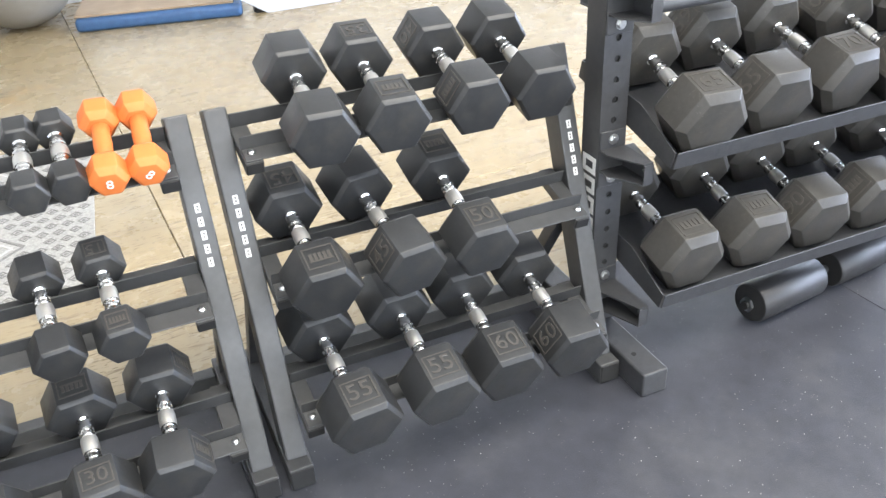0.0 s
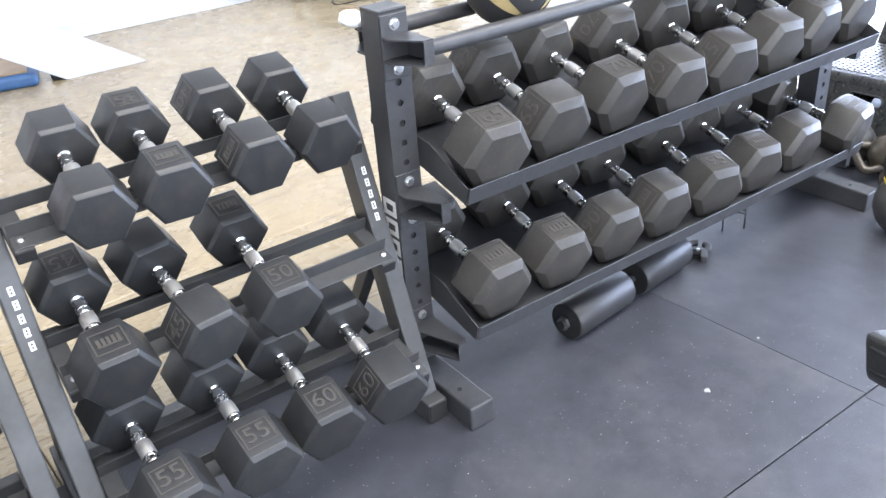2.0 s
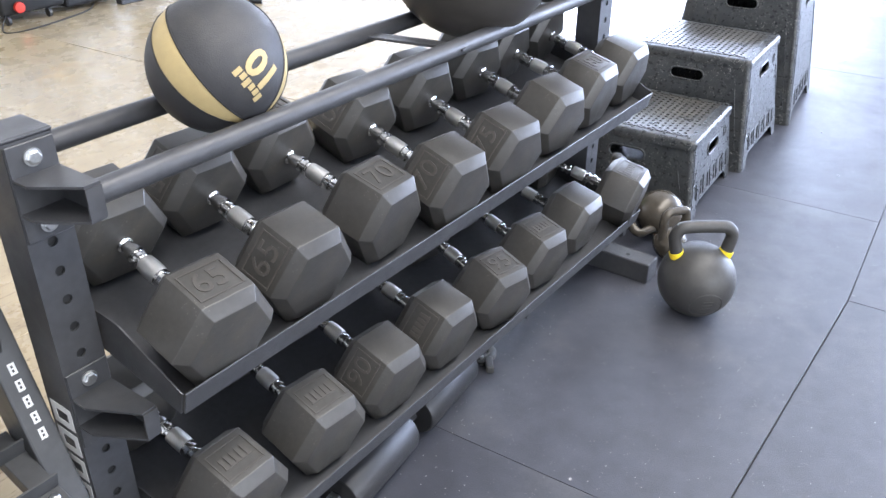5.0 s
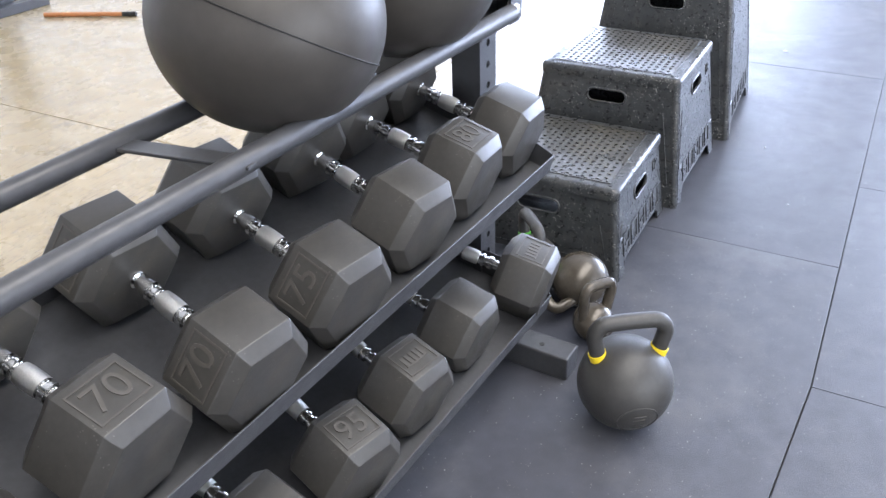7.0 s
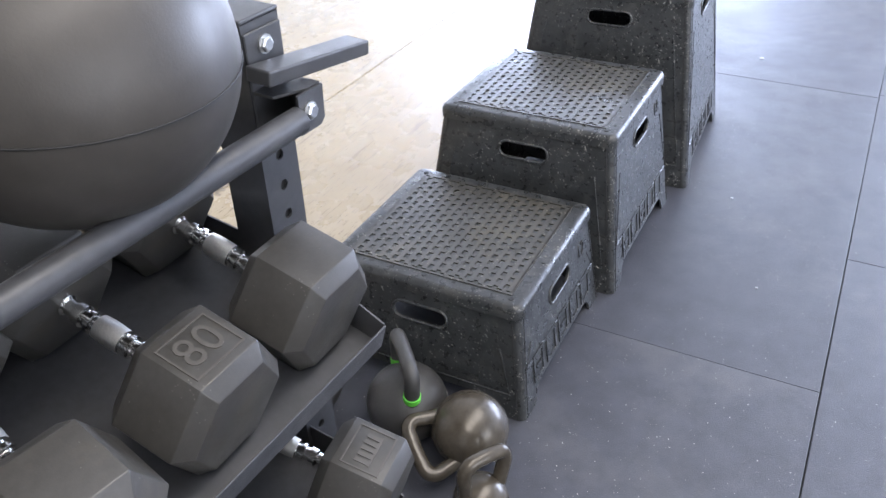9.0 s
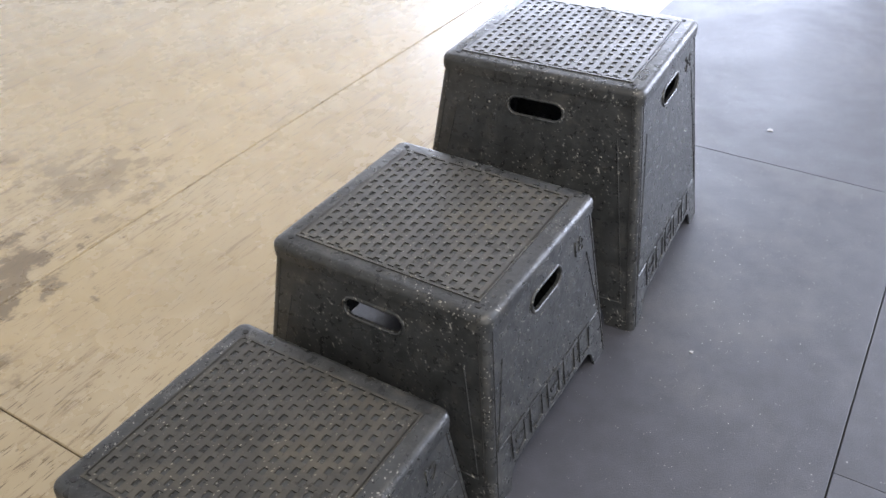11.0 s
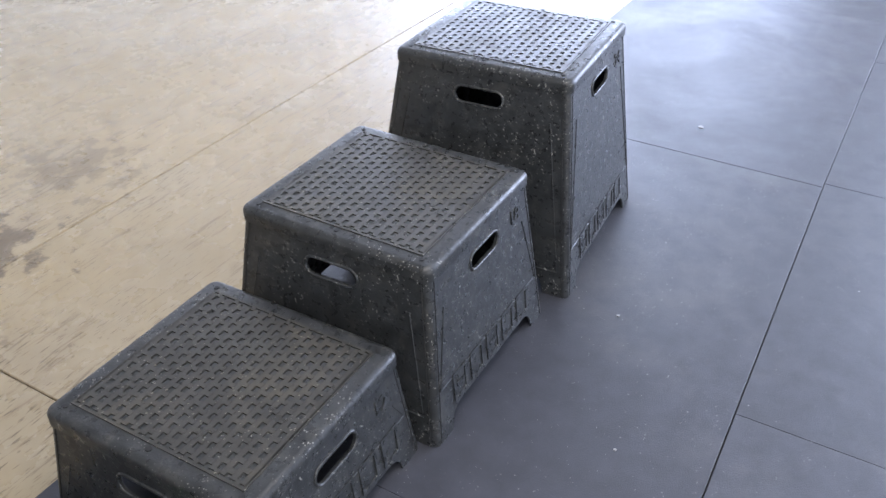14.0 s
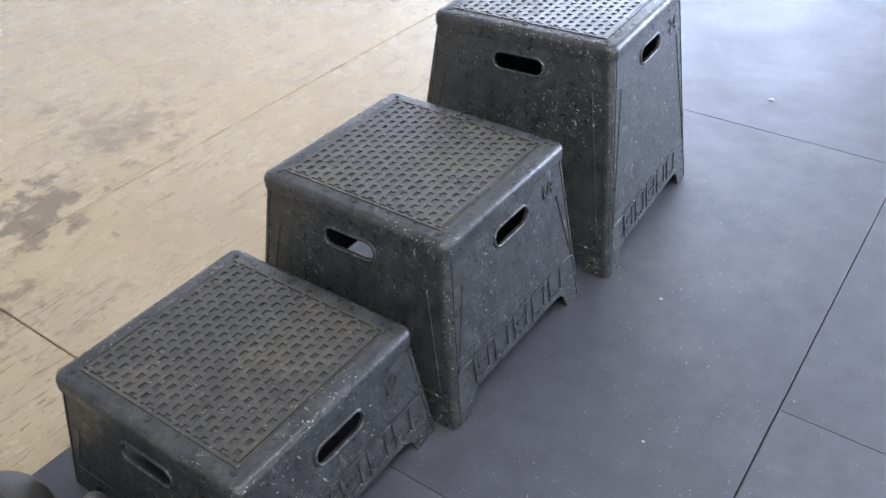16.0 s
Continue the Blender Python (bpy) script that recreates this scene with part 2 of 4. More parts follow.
def concrete_material():
    mat = material("polished_concrete", (0.36, 0.282, 0.162), 0.28, grain=0.1, scale=1.6, bump=0.1, bump_scale=60, dirt=(0.31, 0.24, 0.15), dirt_amount=0.5,
                   dirt_scale=2.6, rough_var=0.1, random_value=0.03)
    n, link = mat.node_tree.nodes, mat.node_tree.links.new
    bsdf = n["Principled BSDF"]
    coord = n.new("ShaderNodeTexCoord")
    base = bsdf.inputs["Base Color"].links[0].from_socket

    def layer(base, stretch, turn, size, low, high, tint, amount):
        m = n.new("ShaderNodeMapping")
        m.inputs["Scale"].default_value, m.inputs["Rotation"].default_value = stretch, (0, 0, turn)
        link(coord.outputs["Object"], m.inputs[0])
        t = n.new("ShaderNodeTexNoise")
        t.inputs["Scale"].default_value, t.inputs["Detail"].default_value, t.inputs["Roughness"].default_value = size, 7, 0.7
        link(m.outputs[0], t.inputs["Vector"])
        r = n.new("ShaderNodeMapRange")
        r.inputs[1].default_value, r.inputs[2].default_value, r.inputs[4].default_value = low, high, amount
        link(t.outputs[0], r.inputs[0])
        x = n.new("ShaderNodeMix")
        x.data_type = "RGBA"
        link(r.outputs[0], x.inputs[0])
        link(base, x.inputs[6])
        x.inputs[7].default_value = (*tint, 1)
        return x.outputs[2]

    base = layer(base, (1, 1, 1), 0, 0.7, 0.45, 0.68, (0.39, 0.345, 0.258), 0.45)
    base = layer(base, (1, 1, 1), 0, 1.3, 0.52, 0.66, (0.3, 0.245, 0.158), 0.3)
    base = layer(base, (1.2, 14, 1), 0.35, 2.6, 0.57, 0.63, (0.2, 0.145, 0.085), 0.75)
    base = layer(base, (3.2, 42, 1), 0.5, 3.2, 0.59, 0.63, (0.12, 0.085, 0.05), 0.7)
    base = layer(base, (1, 1, 1), 0, 3.4, 0.61, 0.68, (0.16, 0.115, 0.07), 0.65)
    base = layer(base, (1, 1, 1), 0, 1.1, 0.62, 0.70, (0.5, 0.3, 0.1), 0.3)
    place = n.new("ShaderNodeNewGeometry")
    for spot, reach, amount in (((2.62, 1.5, -0.012), 0.42, 0.85), ((2.25, 1.2, -0.012), 0.35, 0.6), ((3.1, 1.75, -0.012), 0.5, 0.5)):
        d = n.new("ShaderNodeVectorMath")
        d.operation = "DISTANCE"
        d.inputs[1].default_value = spot
        link(place.outputs["Position"], d.inputs[0])
        near = n.new("ShaderNodeMapRange")
        near.inputs[1].default_value, near.inputs[2].default_value, near.inputs[3].default_value, near.inputs[4].default_value = 0.0, reach, 0.26, -0.1
        link(d.outputs["Value"], near.inputs[0])
        t = n.new("ShaderNodeTexNoise")
        t.inputs["Scale"].default_value, t.inputs["Detail"].default_value, t.inputs["Roughness"].default_value = 13, 6, 0.65
        link(place.outputs["Position"], t.inputs["Vector"])
        add = n.new("ShaderNodeMath")
        link(near.outputs[0], add.inputs[0])
        link(t.outputs[0], add.inputs[1])
        r = n.new("ShaderNodeMapRange")
        r.inputs[1].default_value, r.inputs[2].default_value, r.inputs[4].default_value = 0.61, 0.68, amount
        link(add.outputs[0], r.inputs[0])
        x = n.new("ShaderNodeMix")
        x.data_type = "RGBA"
        link(r.outputs[0], x.inputs[0])
        link(base, x.inputs[6])
        x.inputs[7].default_value = (0.13, 0.095, 0.055, 1)
        base = x.outputs[2]
    link(base, bsdf.inputs["Base Color"])
    return mat


CONCRETE = flecked(concrete_material(), (((0.075, 0.009, 0.3), (0, 0, 0.05), 0.32, 0.3, 0.8), ((0.045, 0.0065, 0.3), (0, 0, -0.04), 0.32, 0.35, 0.8), ((0.2, 0.016, 0.3), (0, 0, 0.12), 0.26, 0.3, 0.6), ((0.03, 0.02, 0.3), (0, 0, 0.2), 0.22, 0.3, 0.6)),
                   (0.11, 0.075, 0.04), 1.3)

# ---- mesh helpers ----


def mesh_of(bm, mats, smooth=False):
    bmesh.ops.recalc_face_normals(bm, faces=bm.faces)
    me = bpy.data.meshes.new("mesh")
    if smooth:
        for f in bm.faces:
            f.smooth = True
    bm.to_mesh(me)
    bm.free()
    for m in mats if isinstance(mats, (list, tuple)) else [mats]:
        me.materials.append(m)
    if smooth == "angle":
        me.set_sharp_from_angle(angle=radians(32))
    return me


def part(name, bm, mat, parent=None, label="", smooth=False, at=None):
    ob = new(name, bm if isinstance(bm, bpy.types.Mesh) else mesh_of(bm, mat, smooth))
    if parent is not None:
        ob.parent = parent
    if at is not None:
        ob.matrix_basis = at
    if label:
        ob["label"] = label
    return ob


def thing(name, label, category, at=None, group="", kind=""):
    ob = new(name)
    ob.empty_display_size = 0.1
    if at is not None:
        ob.matrix_basis = at
    return tagged(ob, label, category, group, kind)


def box(bm, lo, hi, m=None):
    made = [bm.verts.new((x, y, z)) for x in (lo[0], hi[0]) for y in (lo[1], hi[1]) for z in (lo[2], hi[2])]
    for q in ((0, 1, 3, 2), (4, 6, 7, 5), (0, 4, 5, 1), (2, 3, 7, 6), (0, 2, 6, 4), (1, 5, 7, 3)):
        bm.faces.new([made[i] for i in q])
    if m is not None:
        bmesh.ops.transform(bm, matrix=m, verts=made)
    return made


def rbox(lo, hi, r=0.003, seg=2):
    bm = bmesh.new()
    box(bm, lo, hi)
    bmesh.ops.bevel(bm, geom=bm.edges[:], offset=r, segments=seg, affect="EDGES", profile=0.5)
    return bm


def lathe(profile, n=24, axis="z", bm=None):
    """A solid of revolution from (radius, height) pairs."""
    bm = bm or bmesh.new()
    rings = []
    for r, h in profile:
        ring = []
        for i in range(n):
            a = 2 * math.pi * i / n
            c, s = r * math.cos(a), r * math.sin(a)
            ring.append(bm.verts.new({"z": (c, s, h), "y": (c, h, s), "x": (h, c, s)}[axis]))
        rings.append(ring)
    for a, b in zip(rings, rings[1:]):
        for i in range(n):
            bm.faces.new((a[i], a[(i + 1) % n], b[(i + 1) % n], b[i]))
    bm.faces.new(rings[0])
    bm.faces.new(rings[-1])
    return bm


def sweep(points, radius, n=12, bm=None, caps=True):
    """A round bar along points; radius is a number or one per point."""
    bm = bm or bmesh.new()
    pts = [Vector(p) for p in points]
    rings, side = [], None
    for i, p in enumerate(pts):
        way = (pts[min(i + 1, len(pts) - 1)] - pts[max(i - 1, 0)]).normalized()
        side = way.orthogonal().normalized() if side is None else (side - way * side.dot(way)).normalized()
        other = way.cross(side)
        r = radius[i] if isinstance(radius, (list, tuple)) else radius
        rings.append([bm.verts.new(p + r * (math.cos(2 * math.pi * k / n) * side + math.sin(2 * math.pi * k / n) * other)) for k in range(n)])
    for a, b in zip(rings, rings[1:]):
        for k in range(n):
            bm.faces.new((a[k], a[(k + 1) % n], b[(k + 1) % n], b[k]))
    if caps:
        bm.faces.new(rings[0])
        bm.faces.new(rings[-1])
    return bm


def curve_points(points, steps=6):
    """Catmull-Rom through points."""
    pts = [Vector(p) for p in points]
    out = []
    for i in range(len(pts) - 1):
        a, b, c, d = pts[max(i - 1, 0)], pts[i], pts[i + 1], pts[min(i + 2, len(pts) - 1)]
        for k in range(steps):
            t = k / steps
            out.append(0.5 * ((2 * b) + (c - a) * t + (2 * a - 5 * b + 4 * c - d) * t * t + (3 * b - a - 3 * c + d) * t ** 3))
    return out + [pts[-1]]


def plate(outline, thick, m=None, bm=None):
    """A flat plate: an outline in x and y, thickened upwards."""
    bm = bm or bmesh.new()
    low = [bm.verts.new((x, y, 0)) for x, y in outline]
    high = [bm.verts.new((x, y, thick)) for x, y in outline]
    bm.faces.new(low[::-1])
    bm.faces.new(high)
    for i in range(len(low)):
        j = (i + 1) % len(low)
        bm.faces.new((low[i], low[j], high[j], high[i]))
    if m is not None:
        bmesh.ops.transform(bm, matrix=m, verts=low + high)
    return bm


def text_mesh(words, size, depth, mat, bold=0.0):
    """Raised letters of the built-in font, centred, in the x-y plane."""
    data = bpy.data.curves.new("text", "FONT")
    data.body, data.size, data.extrude, data.align_x, data.align_y = words, size, depth, "CENTER", "CENTER"
    data.resolution_u, data.offset = 3, bold
    ob = new("text", data)
    bpy.context.view_layer.update()
    me = bpy.data.meshes.new_from_object(ob.evaluated_get(bpy.context.evaluated_depsgraph_get()))
    bpy.data.objects.remove(ob)
    bpy.data.curves.remove(data)
    me.materials.clear()
    me.materials.append(mat)
    return me


def frame_bm(w, h, edge, thick):
    """A rectangular raised border in the x-y plane, in one piece."""
    bm = bmesh.new()
    rings = [[bm.verts.new((sx * a, sy * c, z)) for sx, sy in ((-1, -1), (1, -1), (1, 1), (-1, 1))]
             for a, c, z in ((w / 2, h / 2, 0), (w / 2, h / 2, thick), (w / 2 - edge, h / 2 - edge, thick), (w / 2 - edge, h / 2 - edge, 0))]
    for p, q in zip(rings, rings[1:] + rings[:1]):
        for i in range(4):
            bm.faces.new((p[i], p[(i + 1) % 4], q[(i + 1) % 4], q[i]))
    return bm


def hex_bolt(r=0.011, h=0.008):
    """A hexagon head on a washer, facing -y."""
    bm = lathe([(r * 1.25, 0), (r * 1.25, -0.002)], 20, "y")
    lathe([(r, -0.002), (r, -h + 0.0015), (r * 0.8, -h)], 6, "y", bm)
    return bm


BOLT = mesh_of(hex_bolt(), ZINC)
BUTTON = mesh_of(lathe([(0.009, 0), (0.009, 0.001), (0.0075, 0.004), (0.004, 0.006)], 14), ZINC, True)

# ---- the room ----
YAW = 3.3
GYM = pose(0, 0, 0, 0, 0, YAW)

ground = tagged(part("ground", rbox((-80, -80, -0.2), (80, 80, -0.06), 0.01, 1), OUTSIDE), "grey paving outside around the hall", "ground", kind="structure")

for name, lo, hi in (
        ("wall_north", (-6.5, 5.12, -0.055), (10.2, 5.34, 4.3)),
        ("wall_west", (-6.7, -6.7, -0.055), (-6.5, 5.34, 4.3)),
        ("wall_south_1", (-6.5, -6.7, -0.055), (-3.6, -6.5, 4.3)),
        # The gap in the unseen south wall is made up for the fill.
        ("wall_south_2", (2.6, -6.7, -0.055), (10.2, -6.5, 4.3)),
        ("wall_south_3", (-3.6, -6.7, 3.5), (2.6, -6.5, 4.3)),
        ("wall_east_1", (10.0, -6.5, -0.055), (10.2, -6.0, 4.3)),
        ("wall_east_2", (10.0, -0.8, -0.055), (10.2, 0.6, 4.3)),
        ("wall_east_3", (10.0, -6.0, 3.4), (10.2, -0.8, 4.3)),
        ("wall_east_4", (10.0, 0.6, 3.4), (10.2, 5.12, 4.3))):
    b = bmesh.new()
    box(b, lo, hi)
    tagged(part(name, b, WALL), "white painted plaster wall", "wall", kind="structure")
b = bmesh.new()
box(b, (-6.7, -6.7, 4.3), (10.2, 5.34, 4.45))
tagged(part("ceiling", b, CEIL), "plain pale ceiling of the hall", "ceiling", kind="structure")

skirting = rbox((-6.5, 5.098, -0.012), (10.0, 5.118, 0.11), 0.004)
box(skirting, (-6.5, 5.09, 0.085), (10.0, 5.0975, 0.1))
tagged(part("baseboard", skirting, SKIRT), "pale grey skirting board with a moulded top", "baseboard", kind="structure")

# concrete slabs with open joints
floor = part("floor", rbox((-7.2, -7.4, -0.05), (10.6, 6.2, -0.026), 0.002, 1), JOINT, at=GYM)
tagged(floor, "beige polished concrete floor with cut joints", "floor", kind="structure")
GAP = 0.0016
us = [-7.2, -4.4, -1.0, 2.395, 5.8, 10.4]
vs = [-7.2, -2.2, 1.24, 5.9]
for i in range(len(us) - 1):
    for j in range(len(vs) - 1):
        w, d = us[i + 1] - us[i], vs[j + 1] - vs[j]
        b = rbox((-w / 2 + GAP, -d / 2 + GAP, -0.013), (w / 2 - GAP, d / 2 - GAP, 0), 0.003, 1)
        part("slab", b, CONCRETE, floor, at=pose((us[i] + us[i + 1]) / 2, (vs[j] + vs[j + 1]) / 2, -0.012))

# rubber mats, 4 by 6 feet
rubber_floor = part("rubber_flooring", rbox((-4.6, -7.0, -0.0118), (8.0, 0.42, -0.0098), 0.0005, 1), DARK, at=GYM)
tagged(rubber_floor, "dark grey rubber gym mats laid edge to edge", "gym flooring", kind="structure")
rng = random.Random(5)


def seam(u):
    """The long joint before the racks runs slightly askew."""
    return -0.808 + 0.062 * (1.935 - max(u, 0.0)) if u < 1.935 else -0.808 + 0.009 * (min(u, 4.4) - 1.935)


def mat_piece(u0, u1, v0, v1, top=False, bottom=False):
    w, d = u1 - u0, v1 - v0
    b = rbox((-w / 2 + 0.0005, -d / 2 + 0.0018, -0.0095), (w / 2 - 0.0005, d / 2 - 0.0018, 0), 0.0018, 2)
    if top or bottom:
        for kink in (0.0, 1.935, 4.4):
            if u0 + 0.01 < kink < u1 - 0.01:
                bmesh.ops.bisect_plane(b, geom=b.verts[:] + b.edges[:] + b.faces[:], plane_co=(kink - (u0 + u1) / 2, 0, 0), plane_no=(1, 0, 0))
    for v in b.verts:
        drift = seam(v.co.x + (u0 + u1) / 2)
        if top and v.co.y > 0:
            v.co.y += drift - v1
        if bottom and v.co.y < 0:
            v.co.y += drift - v0
    part("mat", b, MAT, rubber_floor, at=pose((u0 + u1) / 2, (v0 + v1) / 2, rng.uniform(-0.0008, 0.0003)))


row = [-4.76, -2.93, -1.10, 0.72, 2.565, 4.39, 6.22, 8.05]
for a, c in zip(row, row[1:]):
    mat_piece(a, c, -0.79, 0.44, bottom=True)
row = [-4.76, -3.0, -1.77, -0.53, 0.705, 1.935, 3.175, 4.42, 5.66, 6.9, 8.14]
for a, c in zip(row, row[1:]):
    mat_piece(a, c, -2.64, -0.79, top=True)
row = [-4.76, -2.93, -1.10, 0.72, 2.565, 4.39, 6.22, 8.05]
for v in (-3.88, -5.12, -6.36):
    for a, c in zip(row, row[1:]):
        mat_piece(a, c, v, v + 1.24)

# ---- dumbbells ----


def hex_ring_solid(stations, flat_up=True):
    """A hexagonal solid along y from (corner radius, y) pairs."""
    bm = bmesh.new()
    rings = []
    for r, y in stations:
        rings.append([bm.verts.new((r * math.cos(math.pi / 3 * i), y, r * math.sin(math.pi / 3 * i))) for i in range(6)])
    for a, c in zip(rings, rings[1:]):
        for i in range(6):
            bm.faces.new((a[i], a[(i + 1) % 6], c[(i + 1) % 6], c[i]))
    bm.faces.new(rings[0])
    bm.faces.new(rings[-1])
    bmesh.ops.recalc_face_normals(bm, faces=bm.faces)
    bmesh.ops.bevel(bm, geom=bm.edges[:], offset=0.0017, segments=2, affect="EDGES", profile=0.6)
    return bm


def handle_bm(length):
    """A contoured grip with polished rings, along y. The knurled middle has the second material."""
    h = length / 2
    k = length / 0.118
    prof = [(0.015, -h - 0.012), (0.015, -h + 0.003), (0.0112, -h + 0.006), (0.0112, -h + 0.014 * k), (0.0158, -h + 0.0165 * k), (0.016, -h + 0.025 * k), (0.0118, -h + 0.0262 * k), (0.0118, -h + 0.0315 * k),
            (0.0164, -h + 0.0325 * k), (0.0164, -h + 0.0372 * k), (0.0126, -h + 0.0382 * k), (0.0126, -h + 0.0425 * k), (0.0168, -h + 0.0435 * k), (0.0178, -h * 0.12), (0.0179, 0)]
    prof += [(r, -y) for r, y in prof[-2::-1]]
    bm = lathe(prof, 20, "y")
    for f in bm.faces:
        if abs(f.calc_center_median().y) < h - 0.044 * k:
            f.material_index = 1
    return bm


KINDS = {}


def dumbbell_kind(key, flat, head, grip, rubber=RUBBER):
    r = flat / math.sqrt(3)
    big = rubber is DUSTY
    c, e = (head * 0.15, r * 0.79) if big else (head * 0.09, r * 0.89)
    head_mesh = mesh_of(hex_ring_solid([(e, -head / 2), (r, -head / 2 + c), (r, head / 2 - c), (e, head / 2)]), rubber, "angle")
    KINDS[key] = dict(flat=flat, head=head, grip=grip, head_mesh=head_mesh, handle=mesh_of(handle_bm(grip), (CHROME, KNURL), "angle"))


dumbbell_kind("10", 0.07, 0.0582, 0.1308)
dumbbell_kind("15", 0.089, 0.0749, 0.1330)
dumbbell_kind("30", 0.126, 0.0915, 0.1395)
dumbbell_kind("40", 0.131, 0.104, 0.1447)
dumbbell_kind("50", 0.137, 0.111, 0.1472)
dumbbell_kind("60", 0.145, 0.118, 0.1507)
dumbbell_kind("70", 0.174, 0.128, 0.162, DUSTY)
dumbbell_kind("90", 0.174, 0.13, 0.16, DUSTY)
TEXTS = {}


def head_plate(head, kind, words, turn, far):
    """A sunk name plate on one flat of a head: a border with raised figures, or bars where they cannot be read."""
    k = KINDS[kind]
    w, h = k["flat"] * 0.48, k["head"] * 0.52
    key = (kind, words)
    if key not in TEXTS:
        if words == "bars":
            n, low, comb = 5, -h * 0.2, []
            for i in range(n):
                x = (i - (n - 1) / 2) * w * 0.15
                comb += [(x - w * 0.05, low * 0.7), (x - w * 0.05, -low), (x + w * 0.05, -low), (x + w * 0.05, low * 0.7)]
            comb += [(w * 0.37, low * 0.7), (w * 0.37, low), (-w * 0.37, low), (-w * 0.37, low * 0.7)]
            b = plate(comb, 0.0014)
            me = mesh_of(b, RAISED)
        else:
            me = text_mesh(words, h * 0.95, 0.0013, RAISED)
        TEXTS[key] = (mesh_of(frame_bm(w, h, 0.0028, 0.0012), RAISED), me)
    border, letters = TEXTS[key]
    m = pose(0, 0, 0, 0, -60 * turn, 0) @ pose(0, 0, k["flat"] / 2 + 0.0002, 0, 0, 180 if far else 0)
    plate_ob = part("name_plate", border, None, head, at=m)
    part("raised_number", letters, None, plate_ob)


def dumbbell(kind, at, label, group, plates=()):
    """plates: (near or far end, figures, flat counted from the top)."""
    k = KINDS[kind]
    ob = thing("hex_dumbbell", label, "dumbbell", at, group)
    part("handle", k["handle"], None, ob, "chrome handle with a knurled grip")
    off = k["grip"] / 2 + k["head"] / 2
    heads = {}
    for end, s in (("near", -1), ("far", 1)):
        heads[end] = part("head", k["head_mesh"], None, ob, at=pose(0, s * off, 0))
    for end, words, turn in plates:
        head_plate(heads[end], kind, words, turn, end == "far")
    return ob


# ---- small three-tier racks ----
TIERS = ((-0.088, 0.190), (0.018, 0.474), (0.115, 0.756))
RACK_Y = 0.06
SLOPE = 0.357
TILTS = (15.5, 16.5, 13.0)


def small_rack(x0, x1, label):
    """Two leaning posts on feet with three tilted tiers of paired angle-iron rails."""
    rack = thing("dumbbell_rack", label, "dumbbell rack", pose(0, RACK_Y, 0), group="small dumbbell racks")
    lean = math.atan(SLOPE)
    for x, inner in ((x0, 1), (x1, -1)):
        top_y, top_z = 0.245, 0.818
        length = top_z / math.cos(lean) - 0.05
        b = rbox((-0.025, -0.036, -length), (0.025, 0.036, 0), 0.004)
        post = part("post", b, RACKPAINT, rack, at=pose(x, top_y, top_z, -math.degrees(lean)))
        for i in range(5):
            f = frame_bm(0.0115, 0.02, 0.0038, 0.0006)
            box(f, (-0.0055, -0.0012, 0), (0.0055, 0.0012, 0.0006))
            part("white_mark", f, WHITE, post, "small white printed mark", at=pose(0.0, -0.0362, -0.198 - 0.03 * i, 90))
        foot = part("foot", rbox((-0.029, -0.1, 0.0), (0.029, 0.41, 0.06), 0.004), RACKPAINT, rack, at=pose(x, 0, 0.0005))
        part("end_cap", rbox((-0.0275, -0.104, 0.003), (0.0275, -0.0998, 0.058), 0.002, 1), DARK, foot)
        y1, z1, y2, z2 = 0.115, 0.46, 0.36, 0.055
        d = math.hypot(y2 - y1, z1 - z2)
        part("rear_brace", rbox((-0.018, -0.018, 0), (0.018, 0.018, d), 0.003), RACKPAINT, rack, at=pose(x, y2, z2, math.degrees(math.atan2(y2 - y1, z1 - z2))))
        for (by, bz), tip in zip(TIERS, TILTS):
            arm_at = pose(x + inner * 0.045, by, bz, tip)
            side_arm = part("side_arm", rbox((-0.0195, -0.028, -0.034), (0.0195, 0.165, -0.0045), 0.002), RACKPAINT, rack, at=arm_at)
            part("end_cap", rbox((-0.0185, -0.0325, -0.033), (0.0185, -0.0278, -0.0055), 0.0015, 1), DARK, side_arm)
    part("rear_crossbar", rbox((x0 + 0.03, 0.345, 0.006), (x1 - 0.03, 0.385, 0.05), 0.003), RACKPAINT, rack)
    a, c = x0 + 0.028, x1 - 0.028
    for (by, bz), tip in zip(TIERS, TILTS):
        fr = rbox((a, -0.026, -0.004), (c, 0.018, 0), 0.0012, 1)
        box(fr, (a, 0.0183, -0.004), (c, 0.022, 0.03))
        rail = part("front_rail", fr, RACKPAINT, rack, at=pose(0, by, bz, tip))
        for x in (a + 0.018, c - 0.018):
            part("bolt", BUTTON, None, rail, at=pose(x, 0, 0))
        fr = rbox((a, 0.112, -0.004), (c, 0.157, 0), 0.0012, 1)
        box(fr, (a, 0.108, -0.004), (c, 0.1117, 0.03))
        part("back_rail", fr, RACKPAINT, rack, at=pose(0, by, bz, tip))
    return rack


small_rack(-1.925, -1.072, "black steel three-tier dumbbell rack with light dumbbells")
small_rack(-0.99, -0.155, "black steel three-tier dumbbell rack beside the storage rack")


def on_tier(kind, x, tier, yaw=0.0, label="", plates=(), da=0.0):
    by, bz = TIERS[tier]
    at = pose(x + 0.015 * (x + 1.25), by + RACK_Y, bz, TILTS[tier]) @ pose(0, 0.062 + da, KINDS[kind]["flat"] / 2 + 0.0012, 0, 0, yaw)
    return dumbbell(kind, at, label, "dumbbells on the small racks", plates)


